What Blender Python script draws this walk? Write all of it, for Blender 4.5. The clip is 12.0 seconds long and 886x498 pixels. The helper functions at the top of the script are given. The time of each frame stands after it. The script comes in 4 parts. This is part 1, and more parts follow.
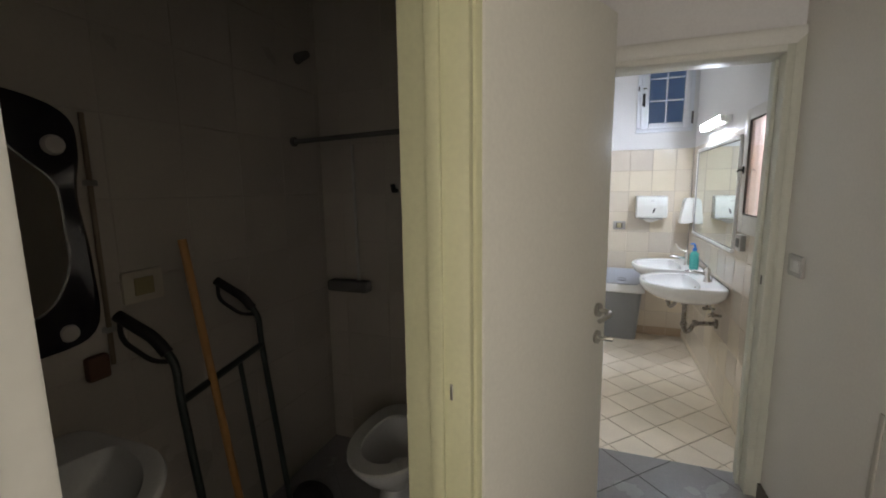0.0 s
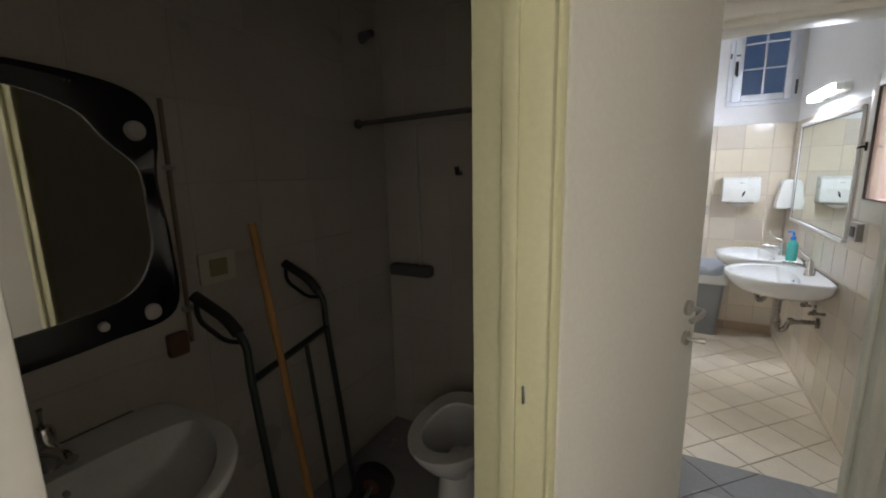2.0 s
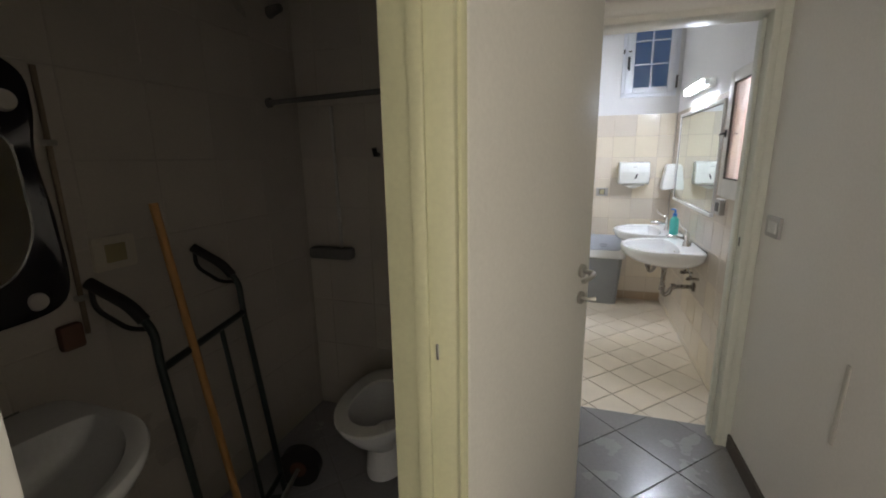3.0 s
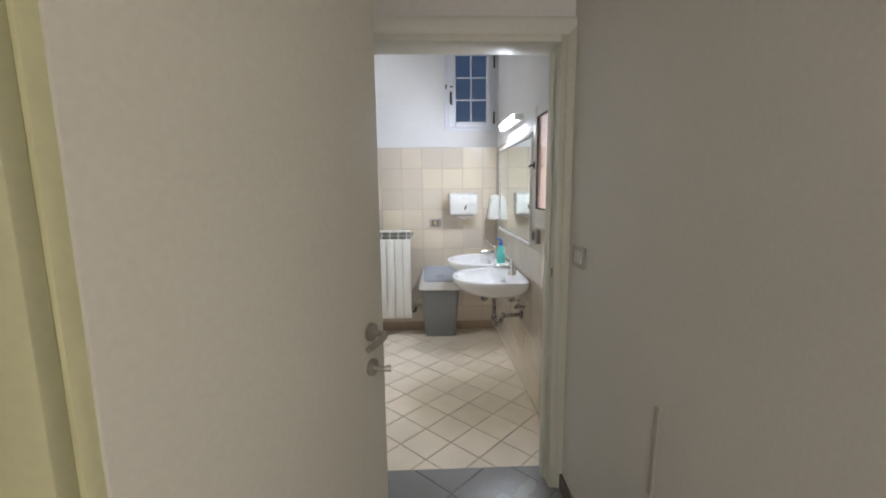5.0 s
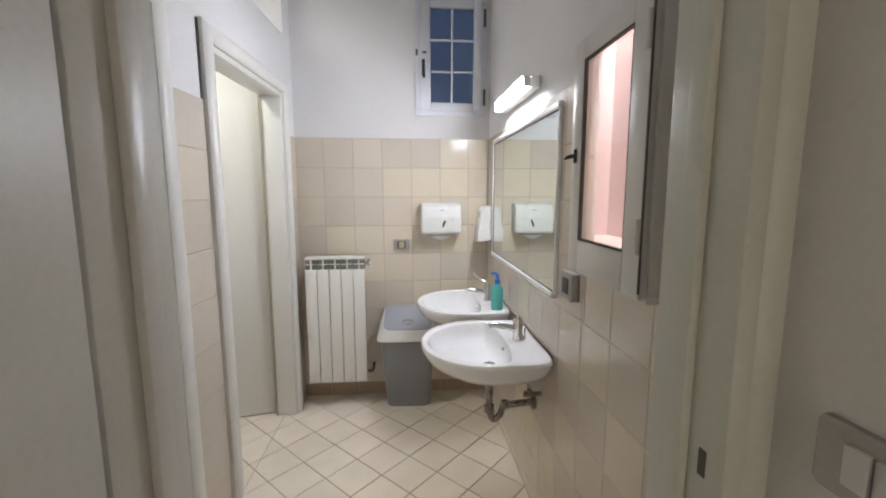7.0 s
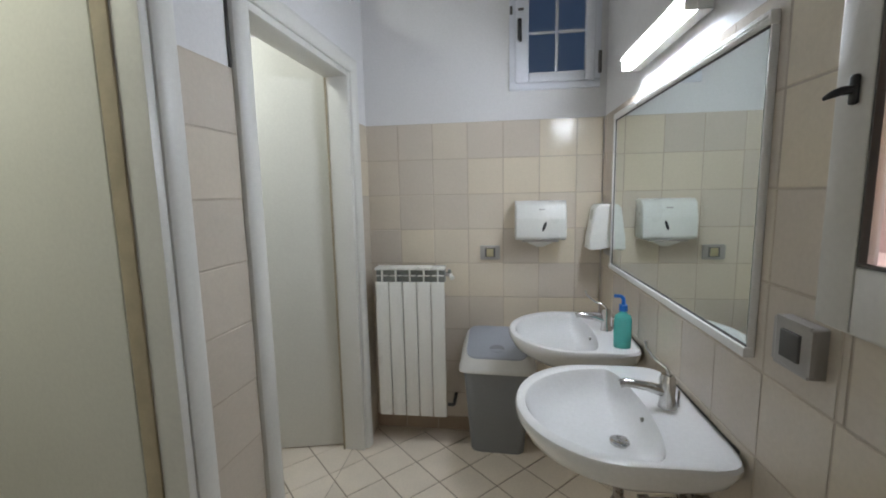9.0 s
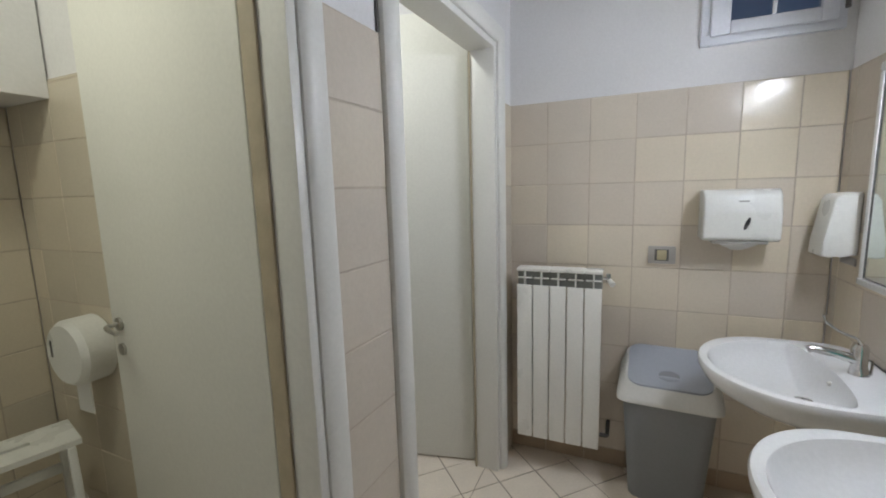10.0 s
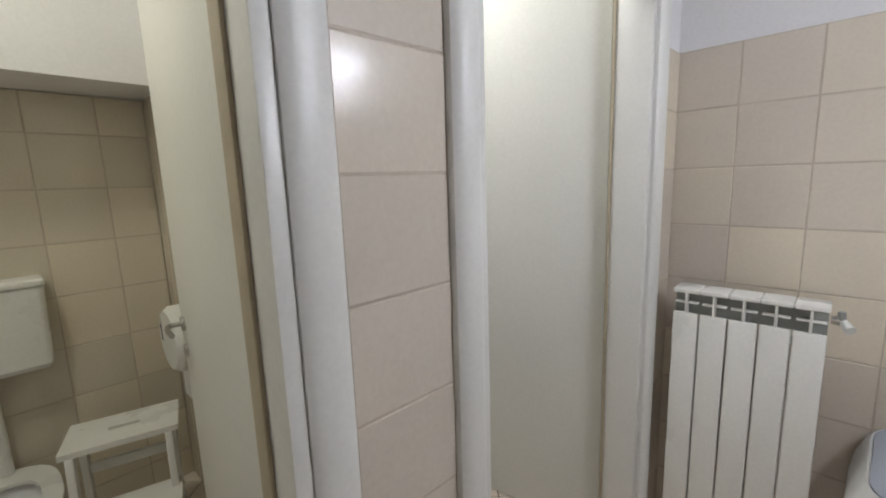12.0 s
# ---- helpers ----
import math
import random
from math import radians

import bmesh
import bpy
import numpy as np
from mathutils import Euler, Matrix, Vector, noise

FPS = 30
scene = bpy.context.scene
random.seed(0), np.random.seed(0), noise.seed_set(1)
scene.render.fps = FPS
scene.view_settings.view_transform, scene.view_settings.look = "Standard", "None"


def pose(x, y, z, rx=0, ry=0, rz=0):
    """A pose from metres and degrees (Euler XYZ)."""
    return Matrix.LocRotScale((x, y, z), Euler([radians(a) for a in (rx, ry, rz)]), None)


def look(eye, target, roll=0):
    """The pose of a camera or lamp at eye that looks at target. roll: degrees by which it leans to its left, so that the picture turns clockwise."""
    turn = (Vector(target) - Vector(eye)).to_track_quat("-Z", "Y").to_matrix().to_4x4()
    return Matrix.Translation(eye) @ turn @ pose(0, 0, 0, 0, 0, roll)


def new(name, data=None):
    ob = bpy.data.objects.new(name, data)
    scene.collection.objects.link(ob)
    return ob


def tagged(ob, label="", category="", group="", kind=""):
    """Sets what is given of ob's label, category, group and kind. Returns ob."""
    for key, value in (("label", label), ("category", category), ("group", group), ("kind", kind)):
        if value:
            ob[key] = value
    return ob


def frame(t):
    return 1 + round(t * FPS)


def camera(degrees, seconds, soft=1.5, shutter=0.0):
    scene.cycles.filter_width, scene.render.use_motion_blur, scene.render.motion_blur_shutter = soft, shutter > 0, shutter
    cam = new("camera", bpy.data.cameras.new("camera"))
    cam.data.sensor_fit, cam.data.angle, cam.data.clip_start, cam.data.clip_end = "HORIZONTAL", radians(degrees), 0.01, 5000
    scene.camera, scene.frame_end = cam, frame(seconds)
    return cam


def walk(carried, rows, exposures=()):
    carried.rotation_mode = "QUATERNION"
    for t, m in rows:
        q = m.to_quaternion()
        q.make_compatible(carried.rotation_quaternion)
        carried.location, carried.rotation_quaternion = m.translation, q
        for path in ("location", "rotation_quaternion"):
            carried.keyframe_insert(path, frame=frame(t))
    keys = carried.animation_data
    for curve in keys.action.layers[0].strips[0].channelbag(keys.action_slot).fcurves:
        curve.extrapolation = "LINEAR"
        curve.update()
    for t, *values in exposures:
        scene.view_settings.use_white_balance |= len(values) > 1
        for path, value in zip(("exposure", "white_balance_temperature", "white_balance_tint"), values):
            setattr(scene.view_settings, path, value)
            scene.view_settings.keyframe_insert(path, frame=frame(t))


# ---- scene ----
cam = camera(93.2, 12.0, soft=1.9)
PATH = [  # seconds, place, turn
    (0.0, 0.658, 0.213, 1.531, 81.69, 0.75, 19.90),
    (0.5, 0.614, 0.267, 1.554, 82.31, 0.65, 25.68),
    (1.0, 0.596, 0.298, 1.574, 82.62, 0.64, 29.43),
    (1.5, 0.600, 0.298, 1.567, 81.55, 0.85, 29.94),
    (2.0, 0.605, 0.273, 1.532, 79.45, 1.12, 27.92),
    (2.5, 0.620, 0.242, 1.505, 77.83, 1.12, 23.48),
    (3.0, 0.650, 0.227, 1.505, 77.59, 0.90, 17.58),
    (3.5, 0.689, 0.238, 1.511, 78.57, 0.74, 10.48),
    (5.5, 0.821, 0.857, 1.483, 81.92, 0.53, -4.67),
    (6.0, 0.809, 1.191, 1.510, 81.26, 0.46, -6.22),
    (6.5, 0.877, 1.536, 1.498, 81.80, 0.15, -5.76),
    (8.5, 0.968, 2.325, 1.501, 82.98, 1.07, 1.97),
    (9.0, 0.935, 2.397, 1.472, 82.57, 1.16, 7.29),
    (9.5, 0.844, 2.533, 1.463, 82.30, 1.34, 14.50),
    (10.0, 0.725, 2.654, 1.459, 82.00, 1.62, 23.25),
    (10.5, 0.661, 2.763, 1.463, 81.61, 1.65, 32.21),
    (11.0, 0.668, 2.862, 1.473, 81.31, 1.59, 39.58),
    (11.5, 0.669, 2.959, 1.467, 80.56, 1.91, 43.19),
    (12.0, 0.639, 3.109, 1.457, 80.70, 1.89, 43.40),
]
EXPOSURE = [(0.0, 0.90, 6250, 12), (3.5, 0.99, 6250, 12), (5.5, 0.95, 6350, 14), (6.5, 0.94, 6700, 16), (8.5, 0.24, 6350, 11), (9.5, 0.29, 6350, 10), (10.5, 0.43, 6500, 14), (12.0, 0.48, 6500, 15)]
walk(cam, [(t, pose(x, y, z, rx, ry, rz)) for t, x, y, z, rx, ry, rz in PATH], EXPOSURE)

# ---- world and large lights ----
world = bpy.data.worlds.new("night")
scene.world = world
world.use_nodes = True
world.node_tree.nodes["Background"].inputs[0].default_value = (0.012, 0.020, 0.040, 1)
world.node_tree.nodes["Background"].inputs[1].default_value = 0.6


def area_light(name, eye, target, sx, sy, watts, color):
    data = bpy.data.lights.new(name, "AREA")
    data.shape, data.size, data.size_y, data.energy, data.color = "RECTANGLE", sx, sy, watts, color
    ob = new(name, data)
    ob.matrix_world = look(eye, target)
    return ob


# unseen lamp added in an assumed left-wall opening, for the corridor light behind the walker
area_light("corridor_fill_light", (0.33, -1.9, 1.15), (1.4, -1.80, 1.15), 0.75, 1.8, 35.0, (1.0, 0.95, 0.865))
# ceiling lamps in the two toilet stalls
area_light("stall_ceiling_light_1", (-0.72, 2.74, 2.83), (-0.72, 2.74, 0.0), 0.25, 0.25, 6.8, (0.98, 1.0, 0.82))
area_light("stall_ceiling_light_2", (-0.65, 3.93, 2.83), (-0.65, 3.93, 0.0), 0.25, 0.25, 8.0, (0.96, 1.0, 0.93))
# unseen lamp added in the shaft, to brighten what the small side window shows
area_light("shaft_fill_light", (1.63, 2.82, 2.86), (1.67, 2.825, 1.4), 0.6, 0.12, 12.5, (1.0, 0.92, 0.88))


# ---- materials ----
def material(name, color, rough=0.5, metal=0.0, vary=0.06, scale=6.0, grain=0.03, grain_scale=90.0, bump=0.0,
             bump_scale=60.0, per_object=0.0, coat=0.0, spec=0.5, color2=None):
    """A painted or solid surface: two scales of colour variation, uneven gloss and fine relief."""
    m = bpy.data.materials.new(name)
    m.use_nodes = True
    nt = m.node_tree
    b = nt.nodes["Principled BSDF"]
    b.inputs["Metallic"].default_value = metal
    b.inputs["Coat Weight"].default_value = coat
    b.inputs["Specular IOR Level"].default_value = spec
    tc = nt.nodes.new("ShaderNodeTexCoord")
    geo = nt.nodes.new("ShaderNodeNewGeometry")
    big = nt.nodes.new("ShaderNodeTexNoise")
    big.inputs["Scale"].default_value, big.inputs["Detail"].default_value = scale, 4.0
    fine = nt.nodes.new("ShaderNodeTexNoise")
    fine.inputs["Scale"].default_value, fine.inputs["Detail"].default_value = grain_scale, 2.0
    nt.links.new(geo.outputs["Position"], big.inputs["Vector"])
    nt.links.new(geo.outputs["Position"], fine.inputs["Vector"])

    def mul(a, lo, hi):
        r = nt.nodes.new("ShaderNodeMapRange")
        r.clamp = False
        r.inputs["From Min"].default_value, r.inputs["From Max"].default_value = 0.25, 0.75
        r.inputs["To Min"].default_value, r.inputs["To Max"].default_value = lo, hi
        nt.links.new(a, r.inputs["Value"])
        return r.outputs["Result"]

    def times(a, c):
        n = nt.nodes.new("ShaderNodeMath")
        n.operation = "MULTIPLY"
        nt.links.new(a, n.inputs[0])
        nt.links.new(c, n.inputs[1])
        return n.outputs[0]

    f = times(mul(big.outputs["Fac"], 1 - vary, 1 + vary), mul(fine.outputs["Fac"], 1 - grain, 1 + grain))
    if per_object:
        info = nt.nodes.new("ShaderNodeObjectInfo")
        r = nt.nodes.new("ShaderNodeMapRange")
        r.inputs["To Min"].default_value, r.inputs["To Max"].default_value = 1 - per_object, 1 + per_object
        nt.links.new(info.outputs["Random"], r.inputs["Value"])
        f = times(f, r.outputs["Result"])
    mix = nt.nodes.new("ShaderNodeVectorMath")
    mix.operation = "SCALE"
    mix.inputs[0].default_value = color
    if color2:
        info2 = nt.nodes.new("ShaderNodeObjectInfo")
        ramp = nt.nodes.new("ShaderNodeMapRange")
        ramp.inputs["From Min"].default_value, ramp.inputs["From Max"].default_value = 0.45, 1.0
        nt.links.new(info2.outputs["Random"], ramp.inputs["Value"])
        hue = nt.nodes.new("ShaderNodeMix")
        hue.data_type = "RGBA"
        hue.inputs["A"].default_value, hue.inputs["B"].default_value = (*color, 1), (*color2, 1)
        nt.links.new(ramp.outputs["Result"], hue.inputs["Factor"])
        nt.links.new(hue.outputs["Result"], mix.inputs[0])
    nt.links.new(f, mix.inputs["Scale"])
    nt.links.new(mix.outputs[0], b.inputs["Base Color"])
    nt.links.new(mul(big.outputs["Fac"], max(0.02, rough * 0.82), min(1.0, rough * 1.18)), b.inputs["Roughness"])
    if bump:
        bn = nt.nodes.new("ShaderNodeTexNoise")
        bn.inputs["Scale"].default_value, bn.inputs["Detail"].default_value = bump_scale, 3.0
        nt.links.new(geo.outputs["Position"], bn.inputs["Vector"])
        bu = nt.nodes.new("ShaderNodeBump")
        bu.inputs["Strength"].default_value, bu.inputs["Distance"].default_value = bump, 0.002
        nt.links.new(bn.outputs["Fac"], bu.inputs["Height"])
        nt.links.new(bu.outputs["Normal"], b.inputs["Normal"])
    return m


def emitter(name, color, strength):
    m = bpy.data.materials.new(name)
    m.use_nodes = True
    b = m.node_tree.nodes["Principled BSDF"]
    b.inputs["Base Color"].default_value = (0.9, 0.9, 0.9, 1)
    b.inputs["Emission Color"].default_value = (*color, 1)
    b.inputs["Emission Strength"].default_value = strength
    return m


def glass(name, tint=(1, 1, 1), rough=0.0):
    m = bpy.data.materials.new(name)
    m.use_nodes = True
    b = m.node_tree.nodes["Principled BSDF"]
    b.inputs["Base Color"].default_value = (*tint, 1)
    b.inputs["Transmission Weight"].default_value = 1.0
    b.inputs["Roughness"].default_value = rough
    b.inputs["IOR"].default_value = 1.45
    return m


WALL = material("white_wall_paint", (0.78, 0.77, 0.77), 0.75, vary=0.04, scale=1.7, bump=0.10, bump_scale=90)
CORRIDOR = material("cream_wall_paint", (0.74, 0.71, 0.66), 0.6, vary=0.05, scale=1.3, bump=0.08, bump_scale=90)
# closet tan and grey-beige are darkened: part of the room's gloom is colour
DARKWALL = material("darkened_tan_closet_wall", (0.46, 0.42, 0.36), 0.5, vary=0.10, scale=2.0, bump=0.2)
DARKTILE = material("darkened_grey_beige_wall_tile", (0.47, 0.43, 0.37), 0.32, vary=0.08, scale=3.0, bump=0.3, bump_scale=20, per_object=0.04)
LACQUER = material("white_lacquered_wood", (0.76, 0.75, 0.69), 0.46, vary=0.02, scale=1.5, bump=0.05, bump_scale=30)
FRAME = material("white_painted_door_frame", (0.77, 0.76, 0.72), 0.36, vary=0.03, scale=3, bump=0.03, bump_scale=60)
YELLOWLITFRAME = material("yellow_lit_door_frame", (0.70, 0.69, 0.45), 0.4, vary=0.05, scale=3, bump=0.1, bump_scale=25)
TILE = material("beige_glazed_tile", (0.675, 0.60, 0.51), 0.20, vary=0.04, scale=2.5, bump=0.9, bump_scale=15, per_object=0.04, color2=(0.735, 0.65, 0.51))
TILE2 = material("yellowish_glazed_tile", (0.665, 0.60, 0.485), 0.10, vary=0.05, scale=2.5, bump=0.5, bump_scale=15, per_object=0.04, color2=(0.70, 0.62, 0.49))
GROUT = material("grey_brown_grout", (0.53, 0.45, 0.36), 0.9, vary=0.12, scale=9, bump=0.3)
FLOORTILE = material("pale_beige_floor_tile", (0.82, 0.73, 0.62), 0.22, vary=0.06, scale=5, grain=0.05, bump=0.08, bump_scale=30, per_object=0.05)
FLOORGROUT = material("dark_floor_grout", (0.33, 0.25, 0.18), 0.95, vary=0.2, scale=12, bump=0.3)
GREYTILE = material("grey_stone_floor_tile", (0.30, 0.295, 0.30), 0.25, vary=0.05, scale=5, grain=0.06, bump=0.1, per_object=0.06)
GREYGROUT = material("dark_grey_grout", (0.22, 0.215, 0.215), 0.95)
SKIRT = material("brown_beige_skirting_tile", (0.42, 0.32, 0.23), 0.35, vary=0.1, scale=6, per_object=0.06)
CERAMIC = material("white_glazed_ceramic", (0.82, 0.82, 0.82), 0.09, vary=0.01, scale=3)
CHROME = material("worn_chrome", (0.62, 0.61, 0.60), 0.16, metal=1.0, vary=0.08, scale=30)
STEEL = material("brushed_steel", (0.50, 0.49, 0.46), 0.34, metal=1.0, vary=0.06, scale=40)
RADIATOR = material("white_enamelled_aluminium", (0.80, 0.79, 0.75), 0.3, vary=0.02, scale=5)
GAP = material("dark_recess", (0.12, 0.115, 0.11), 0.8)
PLASTIC = material("white_abs_plastic", (0.80, 0.80, 0.76), 0.3, vary=0.015, scale=6)
PALEGREY = material("pale_grey_plastic", (0.66, 0.65, 0.62), 0.45, vary=0.02, bump=0.06)
MIDGREY = material("mid_grey_plastic", (0.25, 0.26, 0.275), 0.42, vary=0.03, bump=0.08)
LIDGREY = material("blue_grey_plastic", (0.36, 0.38, 0.43), 0.33, vary=0.03)
BLACK = material("black_plastic", (0.012, 0.012, 0.014), 0.35)
GREYPLATE = material("silver_grey_switch_plate", (0.42, 0.40, 0.38), 0.34, metal=0.4)
SILVER = material("mirror_silver", (0.76, 0.82, 0.79), 0.015, metal=1.0, vary=0.0, grain=0.0)
DARKSILVER = material("old_mirror_silver", (0.78, 0.78, 0.74), 0.03, metal=1.0, vary=0.02, grain=0.0)
PVC = material("white_pvc_window_frame", (0.76, 0.78, 0.84), 0.35, vary=0.02)
SIDEFRAME = material("grey_white_window_frame", (0.70, 0.68, 0.64), 0.4, vary=0.04)
CLEAR = glass("clear_window_glass", (0.97, 0.98, 0.98), 0.0)
FROST = glass("night_window_glass", (0.55, 0.62, 0.70), 0.25)
TEAL = material("teal_liquid_soap", (0.14, 0.72, 0.66), 0.15, vary=0.02, coat=0.4)
TEAL.node_tree.nodes["Principled BSDF"].inputs["Transmission Weight"].default_value = 0.35
BLUE = material("blue_plastic_pump", (0.02, 0.16, 0.55), 0.3)
PINK = material("pink_plaster", (0.80, 0.68, 0.67), 0.8, vary=0.07, scale=5, bump=0.6, bump_scale=25)
ORANGE = material("ochre_plaster", (0.80, 0.50, 0.22), 0.85, vary=0.14, scale=4, bump=0.7, bump_scale=20)
TERRACOTTA = material("rough_brick_edge", (0.58, 0.36, 0.32), 0.9, vary=0.15, scale=12, bump=0.8, bump_scale=30)
TUBE = emitter("fluorescent_tube", (0.90, 0.965, 1.06), 120.0)
PAPER = material("white_paper", (0.82, 0.81, 0.78), 0.9)
WOOD = material("orange_wood_handle", (0.42, 0.22, 0.07), 0.5, vary=0.12, scale=14)
TRUCK = material("dark_green_painted_steel", (0.018, 0.028, 0.024), 0.35, vary=0.2, scale=12)
RUBBER = material("black_rubber_grip", (0.014, 0.013, 0.013), 0.5)
RED = material("red_plastic", (0.25, 0.03, 0.02), 0.45)
RUST = material("rust_brown_paint", (0.13, 0.06, 0.035), 0.7)
PIPE = material("brown_painted_pipe", (0.20, 0.15, 0.10), 0.6)
DULL = material("dull_grey_strip", (0.46, 0.43, 0.39), 0.6)
BLACKFRAME = material("black_glossy_mirror_frame", (0.012, 0.011, 0.016), 0.2, vary=0.1)
DARKCHROME = material("dark_chrome_waste", (0.30, 0.275, 0.25), 0.28, metal=1.0, vary=0.2, scale=40)
WORNSHADE = material("worn_shaded_tan_rebate", (0.46, 0.39, 0.28), 0.6, vary=0.15, scale=14)
OLIVESHADE = material("grey_olive_shaded_frame", (0.60, 0.60, 0.52), 0.42, vary=0.04, scale=3, bump=0.05, bump_scale=50)
DARKSKIRT = material("dark_brown_skirting_tile", (0.085, 0.068, 0.058), 0.4, vary=0.15, scale=8)
FINGAP = material("fin_shade_and_valve_grey", (0.30, 0.31, 0.29), 0.6)
WHITEFRAME = material("white_lacquered_mirror_frame", (0.83, 0.82, 0.80), 0.3, vary=0.02)
OLDPLATE = material("aged_tan_switch_plate", (0.56, 0.51, 0.41), 0.5)
DARKKEY = material("dark_yellow_switch_key", (0.34, 0.29, 0.15), 0.5)
OLDKEY = material("yellowed_switch_key", (0.50, 0.44, 0.27), 0.5)
NIGHT = emitter("night_sky_backdrop", (0.05, 0.09, 0.16), 0.3)


# ---- shapes ----
def box_bm(bm, x0, x1, y0, y1, z0, z1, bevel=0.0, seg=2):
    vs = [bm.verts.new((x, y, z)) for x in (x0, x1) for y in (y0, y1) for z in (z0, z1)]
    fs = [bm.faces.new([vs[i] for i in q]) for q in ((0, 1, 3, 2), (4, 6, 7, 5), (0, 4, 5, 1), (2, 3, 7, 6), (0, 2, 6, 4), (1, 5, 7, 3))]
    if bevel:
        edges = {e for f in fs for e in f.edges}
        bmesh.ops.bevel(bm, geom=list(edges), offset=bevel, segments=seg, profile=0.5, affect="EDGES", clamp_overlap=True)
    return bm


def box(x0, x1, y0, y1, z0, z1, bevel=0.0, seg=2):
    return box_bm(bmesh.new(), x0, x1, y0, y1, z0, z1, bevel, seg)


def tube_bm(bm, pts, r, n=12, caps=True):
    """A round tube along points; r is one radius or one for each point."""
    pts = [Vector(p) for p in pts]
    rs = r if isinstance(r, (list, tuple)) else [r] * len(pts)
    rings, side = [], None
    for i, p in enumerate(pts):
        d = (pts[min(i + 1, len(pts) - 1)] - pts[max(i - 1, 0)]).normalized()
        if side is None:
            side = d.orthogonal().normalized()
        side = (side - d * side.dot(d)).normalized()
        up = d.cross(side)
        rings.append([bm.verts.new(p + rs[i] * (math.cos(a) * side + math.sin(a) * up)) for a in (2 * math.pi * k / n for k in range(n))])
    for a, b in zip(rings, rings[1:]):
        for k in range(n):
            bm.faces.new((a[k], a[(k + 1) % n], b[(k + 1) % n], b[k]))
    if caps:
        bm.faces.new(rings[0][::-1])
        bm.faces.new(rings[-1])
    return bm


def tube(pts, r, n=12):
    return tube_bm(bmesh.new(), pts, r, n)


def bend(pts, n=6):
    """Points of a rounded line through the corners given."""
    pts = [Vector(p) for p in pts]
    out = [pts[0]]
    for a, b, c in zip(pts, pts[1:], pts[2:]):
        r = min((a - b).length, (c - b).length) * 0.45
        p, q = b + (a - b).normalized() * r, b + (c - b).normalized() * r
        out += [p.lerp(b, k / n).lerp(b.lerp(q, k / n), k / n) for k in range(n + 1)]
    return out + [pts[-1]]


def loft(rings, close_ends=True):
    bm = bmesh.new()
    vs = [[bm.verts.new(p) for p in ring] for ring in rings]
    n = len(vs[0])
    for a, b in zip(vs, vs[1:]):
        for k in range(n):
            bm.faces.new((a[k], a[(k + 1) % n], b[(k + 1) % n], b[k]))
    if close_ends:
        bm.faces.new(vs[0][::-1])
        bm.faces.new(vs[-1])
    return bm


def plate(outline, y0, y1, bevel=0.0):
    """An outline of (x, z) points, thickened from y0 to y1."""
    bm = loft([[(x, y0, z) for x, z in outline], [(x, y1, z) for x, z in outline]])
    if bevel:
        front = [e for e in bm.edges if all(abs(v.co.y - y0) < 1e-6 for v in e.verts)]
        bmesh.ops.bevel(bm, geom=front, offset=bevel, segments=2, profile=0.5, affect="EDGES")
    return bm


def rounded(x0, x1, z0, z1, r, n=5):
    out = []
    for cx, cz, a0 in ((x1 - r, z1 - r, 0), (x0 + r, z1 - r, 90), (x0 + r, z0 + r, 180), (x1 - r, z0 + r, 270)):
        out += [(cx + r * math.cos(radians(a0 + 90 * k / n)), cz + r * math.sin(radians(a0 + 90 * k / n))) for k in range(n + 1)]
    return out


def mesh_of(name, bm, mat, smooth=True):
    bmesh.ops.recalc_face_normals(bm, faces=bm.faces)
    me = bpy.data.meshes.new(name)
    bm.to_mesh(me)
    bm.free()
    me.materials.append(mat)
    if smooth:
        me.shade_smooth()
        me.set_sharp_from_angle(angle=radians(35))
    return me


def part(name, bm, mat, parent, label="", at=None):
    """One mesh under a thing or a part."""
    ob = new(name, mesh_of(name, bm, mat))
    ob.parent = parent
    if at is not None:
        ob.matrix_basis = at
    return tagged(ob, label)


def thing(name, label, category, group="", at=None, kind=""):
    ob = new(name)
    ob.empty_display_size = 0.1
    if at is not None:
        ob.matrix_basis = at
    return tagged(ob, label, category, group, kind)


def structure(name, bm, mat, label="", category="", at=None):
    ob = new(name, mesh_of(name, bm, mat, smooth=False))
    if at is not None:
        ob.matrix_basis = at
    return tagged(ob, label, category, "", "structure")


def boxes(*rows):
    bm = bmesh.new()
    for r in rows:
        box_bm(bm, *r)
    return bm


# ---- setting ----
CF = 0.13          # the corridor's floor lies a step above the bathroom's
TOP = 3.25         # bathroom ceiling
CTOP = 2.70        # corridor ceiling
LEFT = pose(0.107, 3.57, 0, 0, 0, -3.0)   # the stalls' front wall: its x points into the bathroom, its y along the wall

structure("floor", boxes((-1.9, 1.75, 2.46, 5.05, -0.15, -0.004)), FLOORGROUT, "dark grout bed under diagonal beige floor tiles", "floor")
structure("floor_corridor", boxes((-1.0, 1.6, -2.6, 2.458, -0.15, CF - 0.004)), GREYGROUT, "dark grout bed under grey stone floor tiles", "floor")
structure("ceiling", boxes((-1.9, 1.75, 2.30, 5.05, TOP, TOP + 0.15)), WALL, "white painted bathroom ceiling", "ceiling")
structure("ceiling_corridor", boxes((-1.0, 1.6, -2.6, 2.30, CTOP, CTOP + 0.15)), CORRIDOR, "cream painted corridor ceiling", "ceiling")

